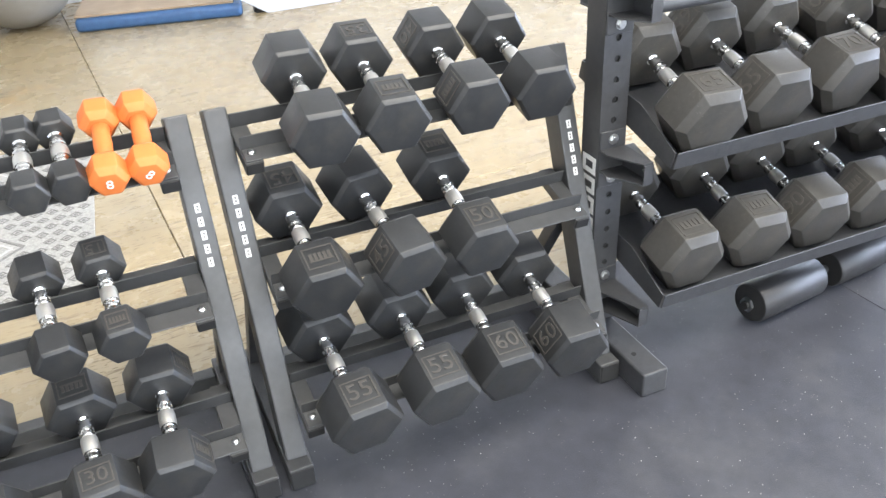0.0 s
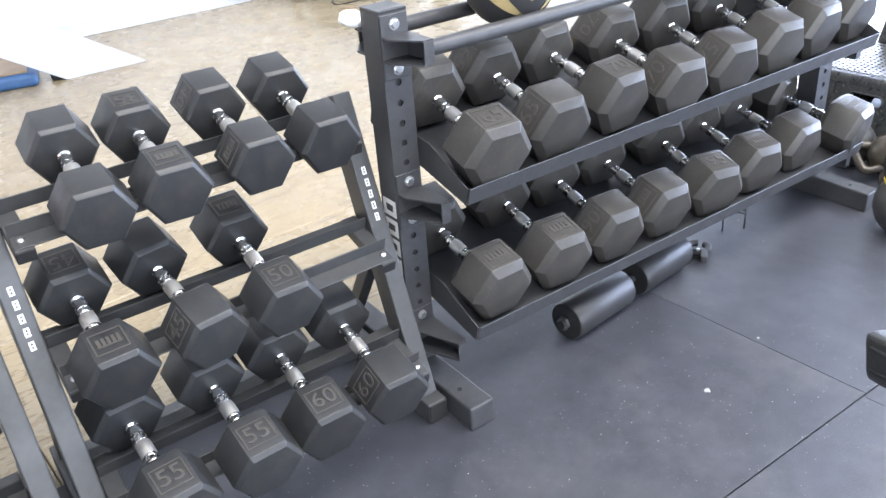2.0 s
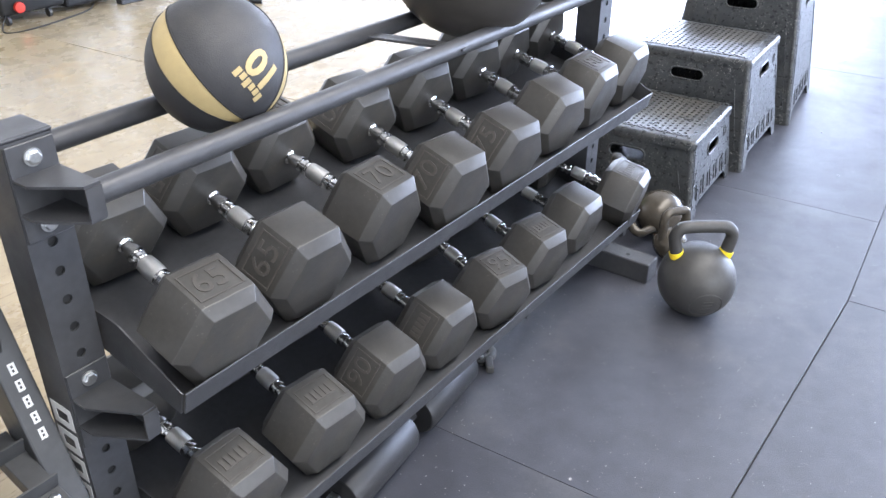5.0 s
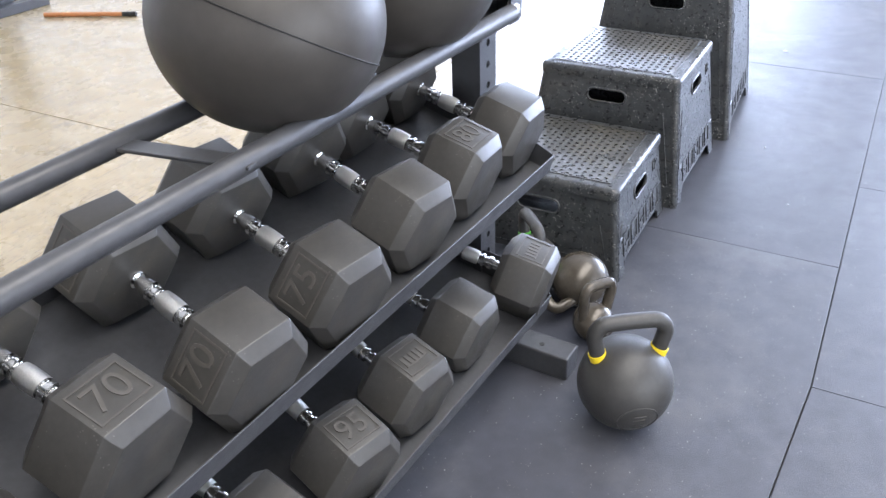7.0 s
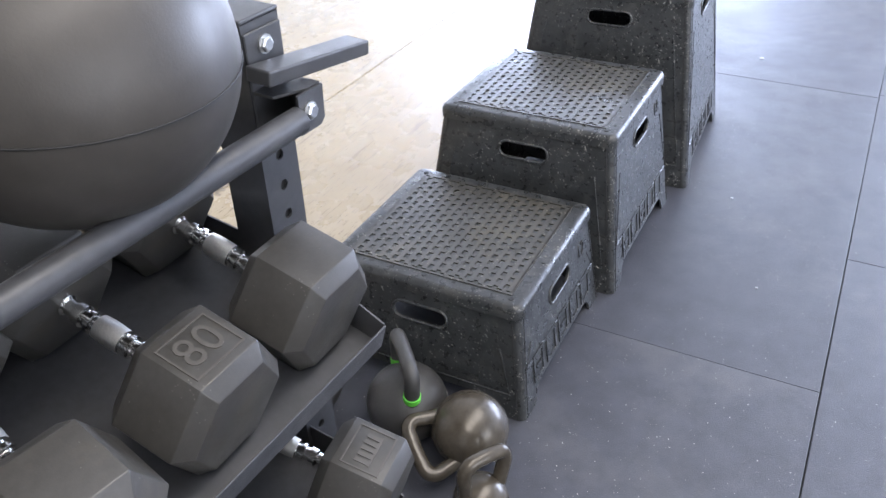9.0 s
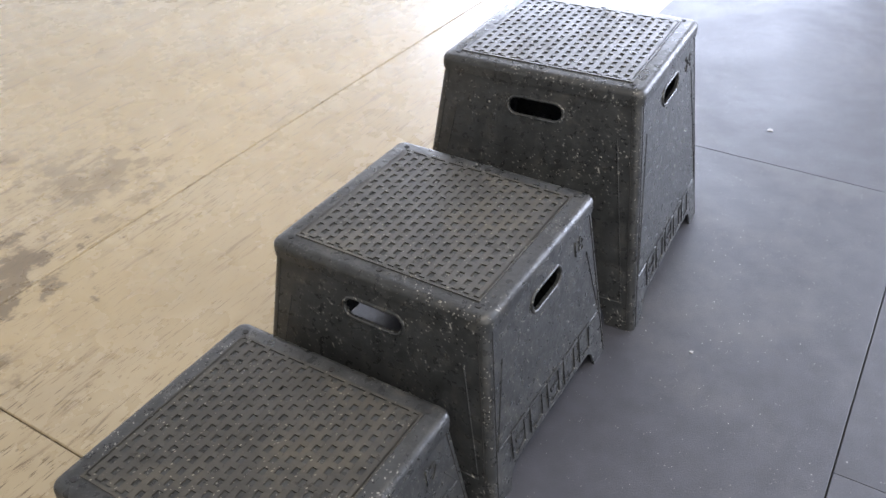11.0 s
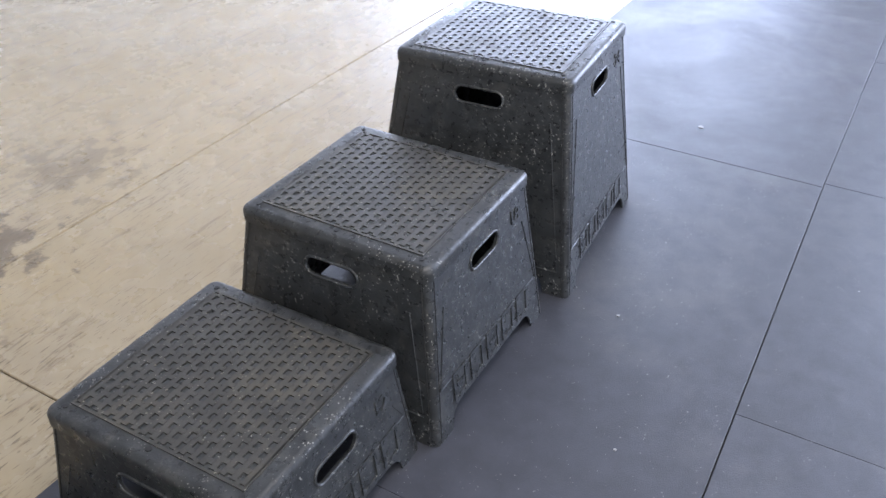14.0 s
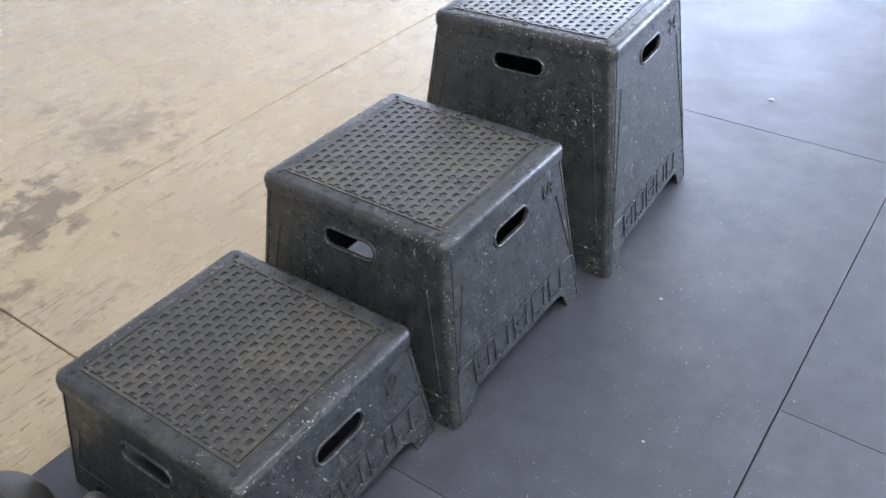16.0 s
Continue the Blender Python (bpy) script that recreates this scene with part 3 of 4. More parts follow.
HEX = "black rubber hex dumbbell with chrome handle on a rack tier"
on_tier("40", -0.811, 2, -2.3, HEX, da=0.007)
on_tier("40", -0.656, 2, -2.2, HEX, (("near", "bars", 0), ("far", "35", 0)), da=0.006)
on_tier("40", -0.474, 2, -1.1, HEX, (("near", "bars", 1), ("far", "40", 1)), da=0.008)
on_tier("40", -0.313, 2, -1.3, HEX, da=0.006)
on_tier("50", -0.883, 1, 1.1, HEX, (("near", "bars", 0), ("far", "45", 0)), da=0.004)
on_tier("50", -0.705, 1, 5.6, HEX, (("near", "45", 1),), da=0.006)
on_tier("50", -0.519, 1, 0.0, HEX, (("near", "50", 0), ("far", "bars", 0)), da=0.005)
on_tier("60", -0.87, 0, 3.1, HEX, (("near", "55", 0),), da=0.003)
on_tier("60", -0.681, 0, 1.5, HEX, (("near", "55", 0),), da=0.005)
on_tier("60", -0.514, 0, -0.5, HEX, (("near", "60", 0),), da=0.011)
on_tier("60", -0.339, 0, -0.8, HEX, (("near", "60", 1),), da=0.016)
SMALL = "small black rubber hex dumbbell with chrome handle on a rack tier"
on_tier("10", -1.371, 2, 0.8, SMALL, da=0.007)
on_tier("10", -1.302, 2, 3.2, SMALL, da=0.012)
on_tier("15", -1.63, 2, 0, SMALL)
on_tier("15", -1.405, 1, 4.7, SMALL, da=-0.008)
on_tier("15", -1.285, 1, 3.4, SMALL, (("near", "bars", 0), ("far", "15", 0)), da=-0.004)
on_tier("15", -1.66, 1, 2, SMALL)
on_tier("30", -1.588, 0, 4, HEX)
on_tier("30", -1.395, 0, 3.9, HEX, (("near", "30", 0), ("far", "bars", 0)), da=-0.007)
on_tier("30", -1.241, 0, -1.6, HEX, (("near", "bars", -1), ("far", "bars", -1)), da=-0.0)
on_tier("30", -1.77, 0, 2, HEX)


def neoprene_dumbbell(at, roll=0):
    ob = thing("neoprene_dumbbell", "bright orange neoprene hand weight marked 8", "dumbbell", at, "orange hand weights")
    r = 0.041
    head = hex_ring_solid([(r * 0.72, -0.034), (r, -0.02), (r, 0.018), (r * 0.7, 0.034)])
    me = mesh_of(head, ORANGE, "angle")
    for s in (-1, 1):
        h = part("head", me, None, ob, at=pose(0, s * 0.082, 0, 0, 0, 0 if s < 0 else 180))
        if s < 0:
            part("white_figure", text_mesh("8", 0.03, 0.0006, WHITE), None, h, "white figure 8", at=pose(0, -0.0345, 0, 0, roll, 0) @ pose(0, 0, 0, 90))
    part("grip", lathe([(0.0185, -0.056), (0.0175, -0.02), (0.0185, 0.0), (0.0175, 0.02), (0.0185, 0.056)], 18, "y"), ORANGE, ob, smooth=True)
    return ob


neoprene_dumbbell(pose(-1.222, 0.115 + RACK_Y, 0.758, 20, 0, 0) @ pose(0, 0.062, 0.042, 0, 0, -3))
neoprene_dumbbell(pose(-1.147, 0.115 + RACK_Y, 0.758, 20, 0, 0) @ pose(0, 0.066, 0.042, 0, 0, -3), 38)

# ---- storage rack ----
PL, PR = -0.08, 1.72
TUBE_Z, TUBE_F, TUBE_B = 0.957, 0.047, 0.268
storage = thing("storage_rack", "black steel storage rack with two dumbbell trays and top tubes", "storage rack")


def upright(x, top=1.036):
    """A square post with a row of holes in its front and back."""
    w, y0, y1 = 0.038, 0.121, 0.197
    bm = bmesh.new()
    holes = [0.11 + 0.0508 * i for i in range(18)]
    hr = 0.0085
    for y, flip in ((y0, False), (y1, True)):
        outer = [bm.verts.new(p) for p in ((-w, y, 0.07), (w, y, 0.07), (w, y, top), (-w, y, top))]
        edges = [bm.edges.new((outer[i], outer[(i + 1) % 4])) for i in range(4)]
        for z in holes:
            ring = [bm.verts.new((hr * math.cos(a), y, z + hr * math.sin(a))) for a in [2 * math.pi * k / 10 for k in range(10)]]
            edges += [bm.edges.new((ring[k], ring[(k + 1) % 10])) for k in range(10)]
            deep = [bm.verts.new((v.co.x, y + (0.004 if not flip else -0.004), v.co.z)) for v in ring]
            for k in range(10):
                bm.faces.new((ring[k], ring[(k + 1) % 10], deep[(k + 1) % 10], deep[k]))
        bmesh.ops.triangle_fill(bm, use_beauty=True, use_dissolve=False, edges=edges, normal=(0, -1, 0))
    for s in (-w, w):
        bm.faces.new([bm.verts.new(p) for p in ((s, y0, 0.07), (s, y1, 0.07), (s, y1, top), (s, y0, top))])
    post = part("upright", bm, STEEL, storage, at=pose(x, 0, 0))
    # Black core added to stand for the shade inside the hollow post.
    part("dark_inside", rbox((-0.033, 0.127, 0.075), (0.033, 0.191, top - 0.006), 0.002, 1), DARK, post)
    part("top_cap", rbox((-0.0395, 0.1195, top + 0.0002), (0.0395, 0.1985, top + 0.007), 0.003), STEEL, post)
    foot = part("foot", rbox((-0.038, -0.135, 0.0005), (0.038, 0.52, 0.072), 0.005), STEEL, storage, at=pose(x, 0, 0))
    # Black disc laid on the foot as the shade of a hole.
    part("foot_hole", lathe([(0.007, 0), (0.007, 0.0008)], 12), DARK, foot, at=pose(-0.008, -0.048, 0.0722))
    return post


def arm(x, z, side, y_tip, rear=False, h=0.058, parent=storage, up=0.052):
    """A tapered channel arm on a bolted flange; side is the way to the web."""
    ob = new("tray_arm")
    ob.parent = parent
    ob.matrix_basis = pose(x, 0.197 if rear else 0.121, z, 0, 0, 180 if rear else 0)
    ln = 0.121 - y_tip if not rear else y_tip - 0.197
    s = -side if rear else side
    web = s * 0.036
    outline = [(web, 0.0), (web, -ln), (web - s * 0.026, -ln - 0.001), (-web, -0.038), (-web, 0.0)]
    part("top_plate", plate(outline, 0.004), STEEL, ob, at=pose(0, 0, h / 2 - 0.004))
    part("bottom_plate", plate(outline, 0.004), STEEL, ob, at=pose(0, 0, -h / 2))
    bm = bmesh.new()
    box(bm, (min(web, web - s * 0.004), -ln, -h / 2 + 0.0042), (max(web, web - s * 0.004), -0.0045, h / 2 - 0.0042))
    box(bm, (min(web, web - s * 0.026), -ln - 0.003, -h / 2 + 0.0042), (max(web, web - s * 0.026), -ln + 0.001, h / 2 - 0.0042))
    part("web", bm, STEEL, ob)
    part("flange", rbox((-0.037, -0.0042, -0.075), (0.037, -0.0002, up + 0.023), 0.0015, 1), STEEL, ob)
    for zz in (up, -0.052):
        part("bolt", BOLT, None, ob, "zinc hex bolt", at=pose(0, -0.0045, zz))
    part("bolt", BOLT, None, ob, "zinc hex bolt", at=pose(web - s * 0.0045, -ln + 0.018, 0, 0, 0, 90 * (1 if s < 0 else -1)) @ Matrix.Scale(0.75, 4) if s > 0
         else pose(web + 0.0045, -ln + 0.018, 0, 0, 0, 90) @ Matrix.Scale(0.75, 4))
    return ob


for px, side in ((PL, 1), (PR, -1)):
    upright(px, 1.036 if px < 0 else 1.078)
    if px < 0:
        arm(px, 0.957, 1, 0.02)
    else:
        arm(px, 0.957, 1, 0.06, up=0.086)
    arm(px, 0.957, 1, 0.30, rear=True)
    arm(px, 0.568, side, 0.0)
    arm(px, 0.172, side, -0.03)
marks = new("side_lettering")
marks.parent = storage
marks.matrix_basis = pose(PL - 0.0383, 0.159, 0.0)
for i in range(5):
    f = frame_bm(0.058, 0.046, 0.013, 0.0006)
    part("white_letter_bar", f, WHITE, marks, "white printed brand lettering as bars", at=pose(0, 0, 0.545 - 0.056 * i, 90, 0, -90))

TRAYS = {"upper": (0.648, 0.28, -0.056), "lower": (0.261, 0.26, -0.066)}
for name, (z, slope, yf) in TRAYS.items():
    ang = math.degrees(math.atan(slope))
    zf = z + (yf - 0.1) * slope
    xa, xb = PL + 0.048, PR - 0.03
    tray = new("tray")
    tray.parent = storage
    tray.matrix_basis = pose(0, yf, zf, ang)
    part("pan", rbox((xa, 0.001, -0.005), (xb, 0.42, -0.0008), 0.001, 1), STEEL, tray)
    part("front_lip", rbox((xa, -0.0035, -0.006), (xb, 0.0, 0.042), 0.0012, 1), STEEL, tray)
    part("back_lip", rbox((xa, 0.4205, -0.02), (xb, 0.424, 0.03), 0.0012, 1), STEEL, tray)
    for x, s in ((xa, 1), (xb, -1)):
        b = plate([(0.002, -0.006), (0.42, -0.02), (0.42, 0.03), (0.16, 0.07), (0.002, 0.04)], 0.003)
        bmesh.ops.transform(b, matrix=Matrix(((0, 0, 1, 0), (1, 0, 0, 0), (0, 1, 0, 0), (0, 0, 0, 1))), verts=b.verts)
        part("end_plate", b, STEEL, tray, at=pose(x - (0.0035 if s > 0 else -0.0005), 0, 0))

for y, name in ((TUBE_F, "front_tube"), (TUBE_B, "back_tube")):
    b = lathe([(0.0165, PL + 0.04), (0.019, PL + 0.042), (0.019, PR - 0.03), (0.0165, PR - 0.028)], 24, "x")
    part(name, b, STEEL, storage, smooth="angle", at=pose(0, y, TUBE_Z))
for x in (0.80,):
    d = TUBE_B - TUBE_F
    part("cross_strap", rbox((-0.019, -0.02, -0.003), (0.019, d + 0.02, 0.003), 0.001, 1), STEEL, storage, at=pose(x + 0.05, TUBE_F, TUBE_Z + 0.0, 0, 0, 12))
bar = part("resting_bar", rbox((-0.2, -0.0225, -0.011), (0.0, 0.0225, 0.011), 0.003), STEEL, storage, "short rectangular steel tube resting on the bracket", at=pose(1.866, 0.072, 0.9985, 0, 6, -5))
part("end_cap", rbox((0.0002, -0.0215, -0.01), (0.0022, 0.0215, 0.01), 0.001, 1), DARK, bar)


def on_tray(kind, x, tray, yaw=0.0, plates=(), label="large black rubber hex dumbbell with chrome handle lying in a tray", dy=0.0):
    z, slope, yf = TRAYS[tray]
    ang = math.degrees(math.atan(slope))
    k = KINDS[kind]
    y = 0.138 + dy
    c = Vector((x, y, z + (y - 0.1) * slope)) + Vector((0, -math.sin(radians(ang)), math.cos(radians(ang)))) * (k["flat"] / 2 + 0.001)
    return dumbbell(kind, pose(*c, ang, 0, 0) @ pose(0, 0, 0, 0, 0, yaw), label, "dumbbells in the storage rack", plates)


on_tray("70", 0.075, "upper", -3.3, (("near", "65", 0),), dy=0.009)
on_tray("70", 0.284, "upper", -1.9, (("near", "65", 1), ("far", "65", 1)), dy=0.023)
on_tray("70", 0.506, "upper", 2.1, (("near", "70", 0), ("far", "bars", 0)), dy=0.037)
on_tray("70", 0.729, "upper", -4.4, (("near", "70", 1), ("far", "70", 1)), dy=0.01)
on_tray("70", 0.956, "upper", -5.4, (("near", "75", 1),), dy=0.011)
on_tray("70", 1.201, "upper", -5.6, dy=0.028)
on_tray("70", 1.396, "upper", 1.7, (("near", "80", 0),), dy=0.039)
on_tray("70", 1.609, "upper", 1.8, dy=0.047)
on_tray("90", 0.071, "lower", 0.2, (("near", "bars", 0),), dy=0.023)
on_tray("90", 0.302, "lower", -4.0, (("near", "bars", 0),), dy=0.023)
on_tray("90", 0.51, "lower", -3.2, (("near", "90", 1),), dy=0.024)
on_tray("90", 0.718, "lower", -2.4, (("near", "bars", 1),), dy=0.027)
on_tray("90", 0.957, "lower", -10.2, (("near", "95", 0),), dy=0.012)
on_tray("90", 1.169, "lower", -6.9, (("near", "bars", 0),), dy=0.024)
on_tray("90", 1.383, "lower", -0.1, dy=0.035)
on_tray("90", 1.621, "lower", 9.5, (("near", "bars", 0),), dy=-0.002)

tip = part("tip_plate", plate([(-0.024, -0.03), (0.018, -0.03), (0.028, -0.022), (0.03, 0.028), (-0.024, 0.0285)], 0.004), STEEL, storage, at=pose(PR + 0.004, 0.057, 0.957, 90))
part("bolt", BOLT, None, tip, "zinc hex bolt", at=pose(-0.003, 0, 0.0045, -90))

# ---- balls on the storage rack ----


def ball(name, label, centre, r, mat, squash=1.0, seams=(), turn=(0, 0, 0), cat="medicine ball"):
    ob = thing(name, label, cat, pose(*centre, *turn))
    n = 40
    prof = [(max(0.0008, r * math.sin(math.pi * i / n)), -r * math.cos(math.pi * i / n) * squash) for i in range(n + 1)]
    skin = part("skin", lathe(prof, 56), mat, ob, smooth=True)
    for tilt in seams:
        pts = [(r * 1.002 * math.cos(a), r * 1.002 * math.sin(a), 0) for a in [2 * math.pi * i / 64 for i in range(65)]]
        s = sweep(pts, 0.0013, 6, caps=False)
        part("seam", s, DARK, ob, smooth=True, at=pose(0, 0, 0, *tilt))
    return ob


ball("wall_ball", "large black vinyl wall ball resting on the rack tubes", (1.056, 0.157, 1.098), 0.191, VINYL, 0.94, ((12, 20, 0),), (10, 0, 25))
ball("wall_ball", "large black vinyl wall ball with a strap loop", (1.443, 0.157, 1.11), 0.193, VINYL, 0.95, ((3, -5, 0),), (0, 0, 70))
med = thing("medicine_ball", "black and tan rubber medicine ball marked 10", "medicine ball",
            Matrix(((-0.268, 0.96, 0.065, 0.292), (-0.674, -0.235, 0.70, 0.157), (0.687, 0.144, 0.71, 1.04), (0, 0, 0, 1))).to_quaternion().to_matrix().to_4x4())
med.matrix_basis = Matrix.Translation((0.292, 0.157, 1.04)) @ med.matrix_basis
R = 0.118
b = bmesh.new()
bmesh.ops.create_uvsphere(b, u_segments=60, v_segments=40, radius=R)
for f in b.faces:
    c = f.calc_center_median()
    lon = (math.degrees(math.atan2(c.y, c.x)) + 66) % 120
    if lon < 24 or c.z > R * 0.95:
        f.material_index = 1
part("skin", b, (BALLSKIN, TAN), med, smooth=True)
for k in range(3):
    for lon in (-66, -42):
        a = radians(k * 120 + lon)
        pts = [(R * 1.001 * math.cos(e) * math.cos(a), R * 1.001 * math.cos(e) * math.sin(a), R * 1.001 * math.sin(e)) for e in [radians(-85 + 2.5 * i) for i in range(63)]]
        part("groove", sweep(pts, 0.0017, 6), DARK, med, smooth=True)


def wrap(me, r, lift, turn):
    """Bend flat letters round a ball, turned in their plane: x to longitude, y to latitude."""
    c, s = math.cos(radians(turn)), math.sin(radians(turn))
    for v in me.vertices:
        a, e = (v.co.x * c - v.co.y * s) / r, (v.co.x * s + v.co.y * c) / r
        rr = r + lift + v.co.z
        v.co = Vector((rr * math.cos(e) * math.cos(a), rr * math.cos(e) * math.sin(a), rr * math.sin(e)))
    return me


LABEL_AT = pose(0, 0, 0, 0, 0, 8) @ pose(0, 0, 0, 0, 42, 0)
flat = text_mesh("10", 0.066, 0.0004, TAN, 0.0022)
b = bmesh.new()
b.from_mesh(flat)
bmesh.ops.triangulate(b, faces=b.faces[:])
for k in range(3):
    bmesh.ops.subdivide_edges(b, edges=[e for e in b.edges if e.calc_length() > 0.006], cuts=1)
    bmesh.ops.triangulate(b, faces=b.faces[:])
for v in b.verts:
    v.co.y -= 0.018
number = mesh_of(b, TAN)
part("tan_number", wrap(number, R, 0.0008, 118), None, med, "tan printed number 10", at=LABEL_AT)
b = bmesh.new()
for i in range(6):
    box(b, (-0.034 + 0.0118 * i, 0.012, 0), (-0.025 + 0.0118 * i, 0.029 if i in (0, 3, 5) else 0.024, 0.0006))
bmesh.ops.subdivide_edges(b, edges=b.edges[:], cuts=1)
part("brand_bar", wrap(mesh_of(b, TAN), R, 0.0008, 118), None, med, "tan brand lettering as bars", at=LABEL_AT)

cloth = bmesh.new()
bmesh.ops.create_uvsphere(cloth, u_segments=24, v_segments=14, radius=1)
for v in cloth.verts:
    w = 1 + 0.12 * noise.noise(v.co * 2.2)
    v.co = Vector((v.co.x * 0.03 * w, v.co.y * 0.036 * w, max(v.co.z, -0.6) * 0.02 * w))
tagged(part("folded_cloth", cloth, PAPER, smooth=True, at=pose(PL - 0.03, 0.252, 1.004, 8, 0, 12)), "small white folded cloth on the back of the rack", "cloth")

# ---- step boxes ----


def stadium(cx, cy, w, h, n=8):
    r = h / 2
    pts = []
    for s in (1, -1):
        for i in range(n + 1):
            a = -math.pi / 2 + math.pi * i / n
            pts.append((cx + s * (w / 2 - r + r * math.cos(a)), cy + s * r * math.sin(a)))
    return pts


def side_panel(w_top, w_base, h, hole, arch, thick):
    """A tapered panel in the x-z plane facing -y, with a grip hole and a cut-out at the floor."""
    bm = bmesh.new()

    def loop(pts):
        vs = [bm.verts.new((x, 0, z)) for x, z in pts]
        return [bm.edges.new((vs[i], vs[(i + 1) % len(vs)])) for i in range(len(vs))]

    outline = [(-w_base / 2, 0)]
    if arch:
        a, ah = arch
        rise = [(a / 2, 0), (a / 2 - 0.006, ah * 0.45), (a / 2 - 0.014, ah * 0.75), (a / 2 - 0.028, ah * 0.94), (a / 2 - 0.046, ah)]
        outline += [(-x, z) for x, z in rise] + rise[::-1]
    outline += [(w_base / 2, 0), (w_top / 2, h), (-w_top / 2, h)]
    edges = loop(outline) + loop(stadium(*hole))
    bmesh.ops.triangle_fill(bm, use_beauty=True, use_dissolve=False, edges=edges, normal=(0, -1, 0))
    made = bmesh.ops.extrude_face_region(bm, geom=bm.faces[:])
    bmesh.ops.translate(bm, vec=(0, thick, 0), verts=[v for v in made["geom"] if isinstance(v, bmesh.types.BMVert)])
    return bm


def step_box(cx, cy, yaw, height, figures, size):
    ob = thing("step_box", f"{size} black plastic plyometric step box, scuffed and dusty", "plyo box", pose(cx, cy, 0.0006, 0, 0, yaw), "plyometric step boxes")
    tw, td = 0.474, 0.494
    taper = 0.122
    lid = 0.03
    hb = height - lid
    bw, bd = tw + 2 * taper * hb, td + 2 * taper * hb
    tilt = math.degrees(math.atan(taper))
    slant = hb / math.cos(radians(tilt))
    r = 0.016
    hz = slant - 0.062
    for ang, wt, wb, dist, front in ((0, tw, bw, bd / 2, True), (90, td, bd, bw / 2, False), (180, tw, bw, bd / 2, True), (270, td, bd, bw / 2, False)):
        arch = (wb - 0.15, 0.046 if height < 0.4 else 0.056)
        panel = side_panel(wt - 2 * r, wb - 2 * r, slant, (-0.0, hz, 0.136 if not front else 0.13, 0.04), arch, 0.006)
        m = pose(0, 0, 0, 0, 0, ang) @ pose(0, -dist, 0, -tilt)
        side = part("side_panel", panel, PLASTIC, ob, at=m)
        rim = [(x, 0.0, z) for x, z in stadium(0, hz, 0.142 if not front else 0.136, 0.046)]
        part("grip_rim", sweep(rim + rim[:1], 0.004, 10, caps=False), PLASTIC, side, smooth=True)
        inset = 0.042
        lowline = arch[1] + (0.084 if front else 0.02)
        line_pts = [(-wb / 2 + inset, 0.0, lowline), (wb / 2 - inset, 0.0, lowline), (wt / 2 - inset, 0.0, max(lowline + 0.02, hz - 0.03))]
        part("panel_line", sweep(line_pts, 0.0022, 6), PLASTIC, side)
        part("panel_line", sweep([(-wb / 2 + inset, 0.0, lowline), (-wt / 2 + inset, 0.0, max(lowline + 0.02, hz - 0.03))], 0.0022, 6), PLASTIC, side)
        # Thin black rods give the shade of a groove along both edges.
        for s in (-1, 1):
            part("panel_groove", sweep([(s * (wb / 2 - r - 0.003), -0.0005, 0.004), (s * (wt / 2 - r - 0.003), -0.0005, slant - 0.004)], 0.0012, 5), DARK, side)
        if front:
            zc = arch[1] + 0.052
            for i in range(5):
                x = (i - 2) * 0.082
                f = frame_bm(0.062, 0.076, 0.0085, 0.003)
                if i in (0, 2):
                    box(f, (-0.016, -0.005, 0), (0.016, 0.005, 0.0035))
                part("raised_letter_bar", f, PLASTIC, side, at=pose(x, -0.0002, zc, 90))
            part("raised_number", text_mesh(figures, 0.052, 0.0026, PLASTIC), None, side, "raised height figures", at=pose(0.155 if height < 0.5 else 0.16, -0.0005, hz + 0.005, 90))
    for sx in (-1, 1):
        for sy in (-1, 1):
            pts = [(sx * (bw / 2 - r), sy * (bd / 2 - r), 0.0), (sx * (tw / 2 - r), sy * (td / 2 - r), hb)]
            part("rounded_corner", sweep(pts, r, 16), PLASTIC, ob, smooth="angle")
    top = bmesh.new()
    box(top, (-tw / 2 - 0.006, -td / 2 - 0.006, hb - 0.006), (tw / 2 + 0.006, td / 2 + 0.006, height))
    upright_edges = [e for e in top.edges if abs(e.verts[0].co.z - e.verts[1].co.z) > 0.01]
    bmesh.ops.bevel(top, geom=upright_edges, offset=0.024, segments=5, affect="EDGES", profile=0.5)
    bmesh.ops.bevel(top, geom=[e for e in top.edges if min(v.co.z for v in e.verts) > height - 0.001 and len(e.link_faces) == 2 and e.calc_face_angle(0) > 0.6], offset=0.016, segments=4,
                    affect="EDGES", profile=0.5)
    part("lid", top, PLASTIC, ob, smooth="angle")
    pw, pd = tw - 0.088, td - 0.088
    z0 = height + 0.0003
    part("tread_border", frame_bm(pw + 0.02, pd + 0.02, 0.006, 0.0022), TREAD, ob, at=pose(0, 0, z0))
    bars = bmesh.new()
    nx, ny = 14, 17
    px, py = pw / nx, pd / ny
    for j in range(ny + 1):
        y = -pd / 2 + j * py
        box(bars, (-pw / 2, y - py * 0.27, 0), (pw / 2, y + py * 0.27, 0.0022))
    for j in range(ny):
        y0 = -pd / 2 + (j + 0.27) * py
        for i in range(nx + 1):
            x = -pw / 2 + (i + (0.5 if j % 2 else 0.0)) * px
            if x < pw / 2 + 0.001:
                box(bars, (x - px * 0.22, y0, 0), (x + px * 0.22, y0 + py * 0.46, 0.0025))
    part("tread_pattern", bars, TREAD, ob, at=pose(0, 0, z0))
    screw = mesh_of(lathe([(0.006, 0), (0.006, 0.0012), (0.003, 0.0014)], 12), DARK)
    for sx in (-1, 1):
        for sy in (-1, 0, 1):
            part("screw", screw, None, ob, at=pose(sx * (tw / 2 - 0.024), sy * (td / 2 - 0.03), height + 0.0002))
    return ob


